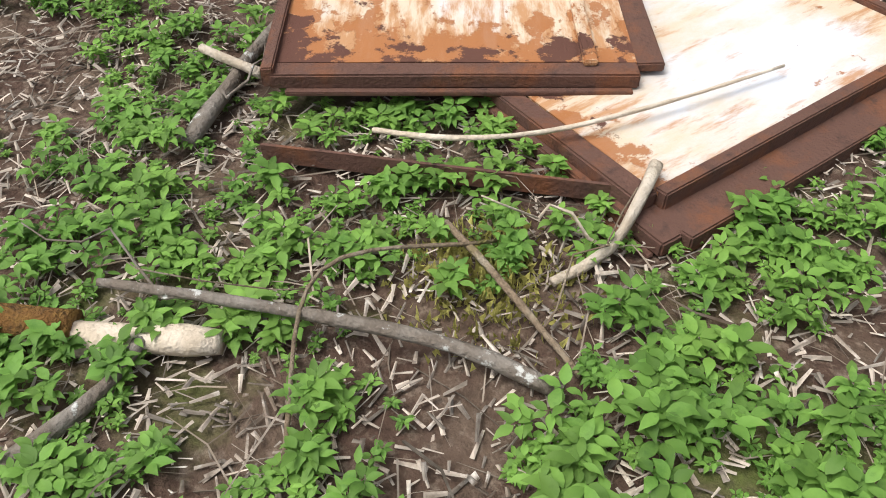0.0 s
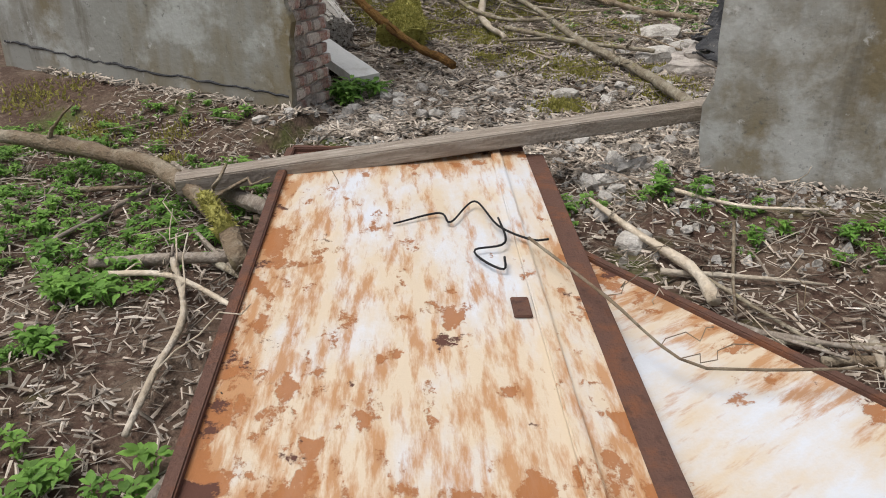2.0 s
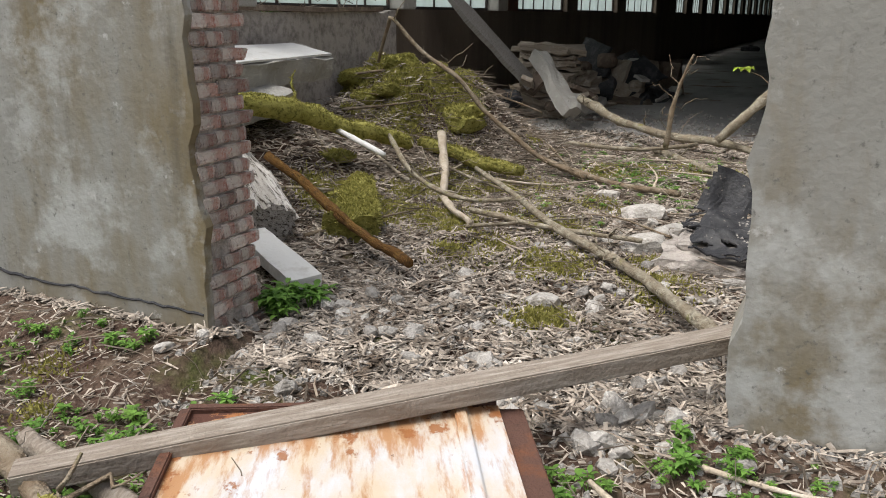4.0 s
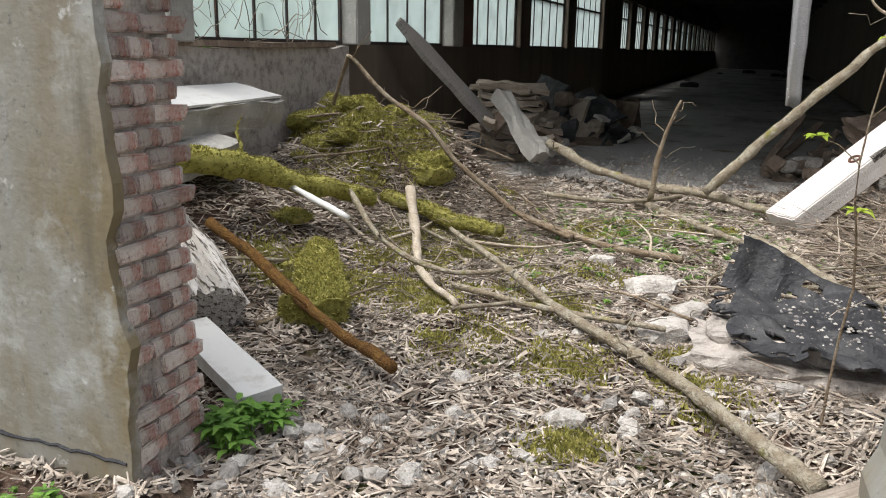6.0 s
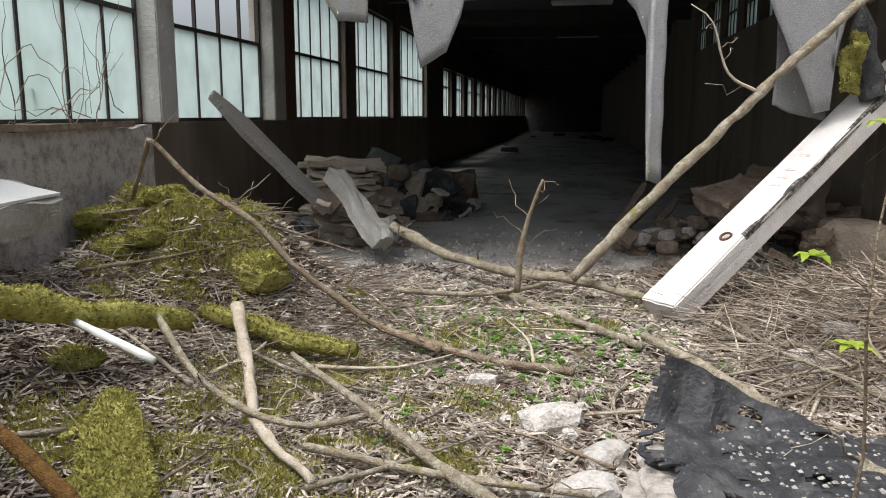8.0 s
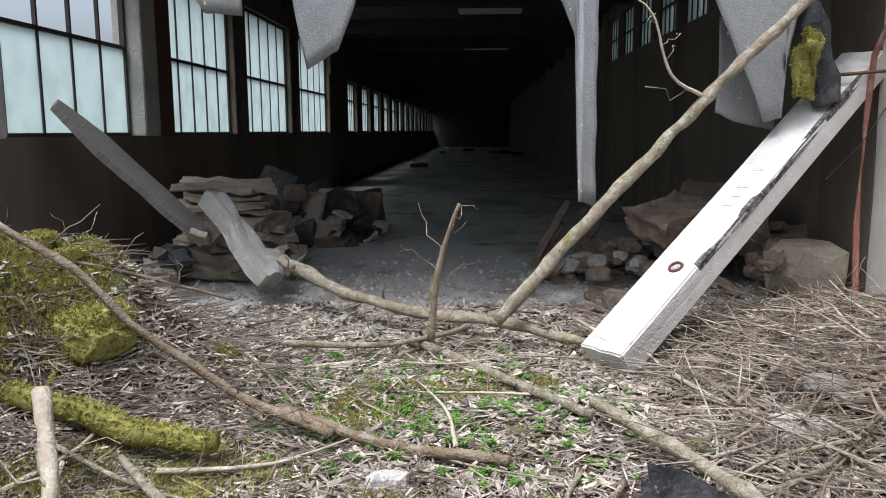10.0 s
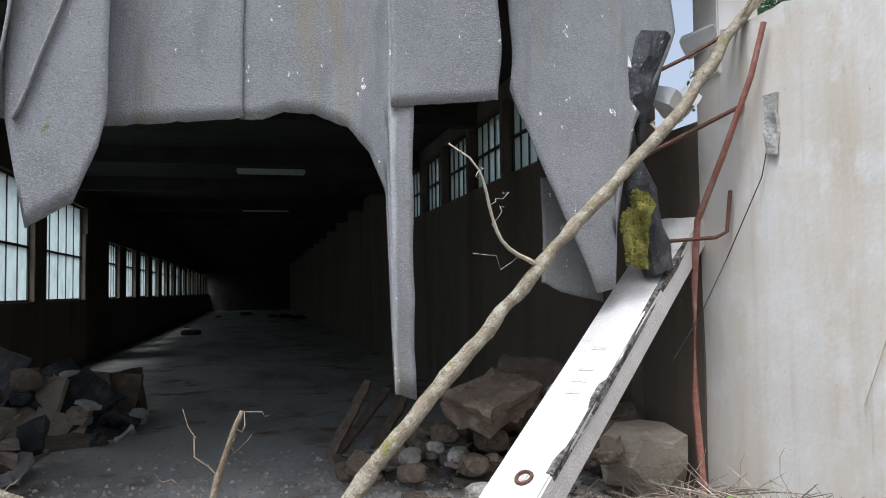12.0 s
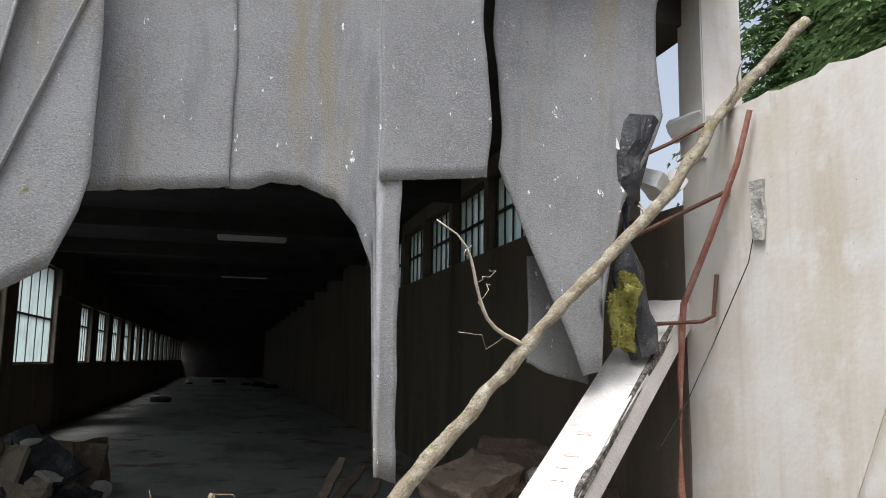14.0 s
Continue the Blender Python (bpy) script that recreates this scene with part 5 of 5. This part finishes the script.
def leaflet(verts, faces, base, direction, length, width, droop):
    """One pointed leaf, folded along its rib."""
    d = direction.normalized()
    s = d.cross(Vector((0, 0, 1)))
    s = s.normalized() if s.length > 0.01 else Vector((1, 0, 0))
    up = s.cross(d)
    k = len(verts)
    rib = [base, base + d * length * 0.35 + up * droop * 0.2 * length, base + d * length * 0.7, base + d * length - Vector((0, 0, droop * length))]
    verts.extend(rib)
    for f, w in ((0.2, 0.75), (0.42, 1.0), (0.7, 0.62)):
        c = base + d * length * f + up * width * 0.25
        verts.extend([c + s * width * w, c - s * width * w])
    l1, r1, l2, r2, l3, r3 = k + 4, k + 5, k + 6, k + 7, k + 8, k + 9
    faces.extend([(k, l1, l2, k + 1), (k, k + 1, r2, r1), (k + 1, l2, l3, k + 2), (k + 1, k + 2, r3, r2), (k + 2, l3, k + 3), (k + 2, k + 3, r3)])


def herb(verts, faces, stems, r, x, y, size):
    """A herb: stalks that carry whorls of three to five leaflets."""
    z = ground_z(x, y)
    for _ in range(r.randint(3, 6)):
        a = r.uniform(0, 6.28)
        top = Vector((x + math.cos(a) * size * 0.5 * r.random(), y + math.sin(a) * size * 0.5 * r.random(), z + size * r.uniform(0.35, 0.9)))
        stems.append((Vector((x, y, z)), top))
        n = r.randint(3, 6)
        for i in range(n):
            b = a + 6.28 * i / n + r.gauss(0, 0.2)
            d = Vector((math.cos(b), math.sin(b), r.uniform(-0.15, 0.45)))
            l = size * r.uniform(0.35, 0.6)
            leaflet(verts, faces, top + d * size * 0.06, d, l, l * r.uniform(0.18, 0.3), r.uniform(0.05, 0.3))


def scatter_plants():
    r = random.Random(21)
    verts, faces, stems = [], [], []
    made = 0
    for _ in range(17500):
        x, y = r.uniform(-5.2, 1.6), r.uniform(-0.6, 4.5)
        v = noise.noise(Vector((x * 1.5, y * 1.5, 4))) + 0.6 * noise.noise(Vector((x * 4, y * 4, 2)))
        want = 0.05
        if y < 2.0:
            want = 0.25
        if x > -0.35 and y < 1.3:
            want = 0.55
        if x < -2.3 and y > 1.6:
            want = 0.34
        if x > -1.3 and y > 2.9:
            want = -0.9
        if -2.6 < x < -1.9 and y > 1.9:
            want = -0.3
        if y > 4.0:
            want = -0.1
        if v + want < 0.15 or blocked(x, y):
            continue
        if r.random() > 0.6:
            continue
        size = r.choice((r.uniform(0.02, 0.05), r.uniform(0.04, 0.11))) * (1.2 if x > -0.4 and y < 1.4 else 1.0) * (0.75 if y > 2.8 else 1)
        herb(verts, faces, stems, r, x, y, size)
        made += 1
    for _ in range(700):
        x, y = r.gauss(-1.8, 0.6), r.gauss(9.3, 0.7)
        herb(verts, faces, stems, r, x, y, r.uniform(0.02, 0.06))
    for i in range(14):
        herb(verts, faces, stems, r, -3.2 + r.gauss(0, 0.08), 5.2 + r.gauss(0, 0.08), 0.15)
        herb(verts, faces, stems, r, 1.35 + r.gauss(0, 0.06), 10.9 + r.gauss(0, 0.05), 0.12)
    for a, b in stems:
        k = len(verts)
        w = Vector((0.0016, 0.0016, 0))
        verts += [a - w, a + w, b + w, b - w]
        faces.append((k, k + 1, k + 2, k + 3))
    tagged(raw_mesh("ground_herbs", verts, faces, LEAF, True), "fresh green woodland herbs covering the soil", "plants", kind="stuff")


scatter_plants()


def sapling(x, y, height, label, seed):
    """A thin sapling with young lobed leaves."""
    r = random.Random(seed)
    e = empty("sapling", label, "sapling", on(x, y))
    stem = bent((0, 0, 0), (0.06, 0.02, height), 9, 0.12, 0, seed)
    bm = tube(stem, (0.007, 0.003), 6)
    verts, faces = [], []
    for f in (0.55, 0.72, 0.82, 0.92, 1.0):
        p = stem[int(f * 9)]
        a = r.uniform(0, 6.28)
        q = p + Vector((math.cos(a) * 0.16, math.sin(a) * 0.16, 0.1))
        tube([p, p.lerp(q, 0.5) + Vector((0, 0, 0.02)), q], (0.003, 0.0015), 5, bm)
        for k in range(6):
            b = a + 1.05 * k
            d = Vector((math.cos(b), math.sin(b), r.uniform(-0.3, 0.3)))
            leaflet(verts, faces, q, d, r.uniform(0.05, 0.085), 0.022, 0.2)
    part("stem", bm, BARK, e)
    lv = raw_mesh("leaves", verts, faces, YOUNG_LEAF, True)
    lv.parent = e


sapling(-0.9, 6.1, 1.75, "slender sapling with fresh yellow-green leaves", 3)


def vines():
    """Dry climbing stems over the glass and ledge of the open bay."""
    r = random.Random(41)
    bm = bmesh.new()
    for _ in range(46):
        p = Vector((LEFT - 0.02 - 0.06 * r.random(), r.uniform(5.4, 10.9), SILL + r.uniform(-0.1, 0.2)))
        pts, a = [p], r.gauss(0, 0.7)
        for _ in range(r.randint(6, 16)):
            a += r.gauss(0, 0.45)
            p = p + Vector((r.gauss(0, 0.012), 0.12 * math.sin(a), 0.12 * math.cos(a)))
            p.x = min(max(p.x, LEFT - 0.08), LEFT + 0.06)
            p.z = max(p.z, SILL - 0.05)
            pts.append(p)
        tube(pts, (r.uniform(0.003, 0.007), 0.0015), 5, bm)
    tagged(part("dry_vines", bm, TWIG), "dry climbing stems over the dusty windows", "vines", kind="stuff")


vines()


# ---- trees outside ----
def conifer(name, x, y, height, seed):
    r = random.Random(seed)
    e = empty(name, "tall dark green spruce behind the wall", "tree", (x, y, 0), group="spruces behind the building")
    part("trunk", tube([(0, 0, -0.2), (0.05, 0, height * 0.5), (0, 0, height)], (0.22, 0.02), 8), BARK, e)
    verts, faces = [], []
    z = 1.2
    while z < height - 0.3:
        reach = (height - z) * 0.28 + 0.25
        for _ in range(15):
            a = r.uniform(0, 6.28)
            l = reach * r.uniform(0.7, 1.1)
            steps = max(4, int(l / 0.12))
            for k in range(steps):
                f = (k + 1) / steps
                c = Vector((math.cos(a) * l * f, math.sin(a) * l * f, z - 0.35 * l * f * f + r.gauss(0, 0.03)))
                for s in (-1, 1):
                    b = a + s * r.uniform(0.5, 1.1)
                    w = (0.26 * (1 - 0.5 * f)) * r.uniform(0.6, 1.2)
                    tip = c + Vector((math.cos(b) * w, math.sin(b) * w, -0.12 * r.random()))
                    o = Vector((-math.sin(b), math.cos(b), 0.6)) * 0.032
                    n = len(verts)
                    verts += [c - o, c + o, tip]
                    faces.append((n, n + 1, n + 2))
        z += 0.24
    c = raw_mesh("crown", verts, faces, CONIFER)
    c.parent = e


for i, (x, y, h) in enumerate([(8.3, 14.6, 13), (10.5, 18.5, 15), (10.5, 15.5, 14), (9.5, 12.5, 12), (12.5, 18.5, 16), (13, 14, 15), (12.0, 20.0, 15), (15, 20, 17), (15.5, 24.5, 17), (12.5, 10.5, 14), (10.0, 17.0, 14), (9.4, 13.4, 12), (9.8, 19.2, 15), (8.6, 15.6, 12)]):
    conifer("spruce", x, y, h, i)


def bush(x, y, height, width, seed):
    r = random.Random(seed)
    e = empty("bush", "leafy green bush outside the windows", "bush", (x, y, 0), group="bushes outside the windows")
    bm = bmesh.new()
    verts, faces = [], []
    for _ in range(26):
        a, l = r.uniform(0, 6.28), r.uniform(0.3, 1)
        end = Vector((math.cos(a) * width * l * r.random(), math.sin(a) * width * l, height * r.uniform(0.5, 1)))
        pts = bent((0, 0, -0.05), end, 6, 0.3, 0, r.random() * 20)
        tube(pts, (0.02, 0.004), 5, bm)
        for p in pts[2:]:
            for _ in range(7):
                d = Vector((r.gauss(0, 1), r.gauss(0, 1), r.gauss(0, 0.6)))
                leaflet(verts, faces, p + d * 0.1, d, r.uniform(0.07, 0.13), 0.03, 0.2)
    part("stems", bm, BARK, e)
    c = raw_mesh("leaves", verts, faces, LEAF, True)
    c.parent = e


for i, (x, y, h) in enumerate([(-6.4, 6.2, 2.6), (-6.5, 7.6, 2.5), (-6.3, 8.9, 2.7), (-6.5, 10.0, 2.4), (-7.4, 8.0, 2.8), (-7.2, 11.5, 2.6), (-7.6, 13.5, 2.8), (-7.8, 16.5, 2.6)]):
    bush(x, y, h, 0.9, i + 60)
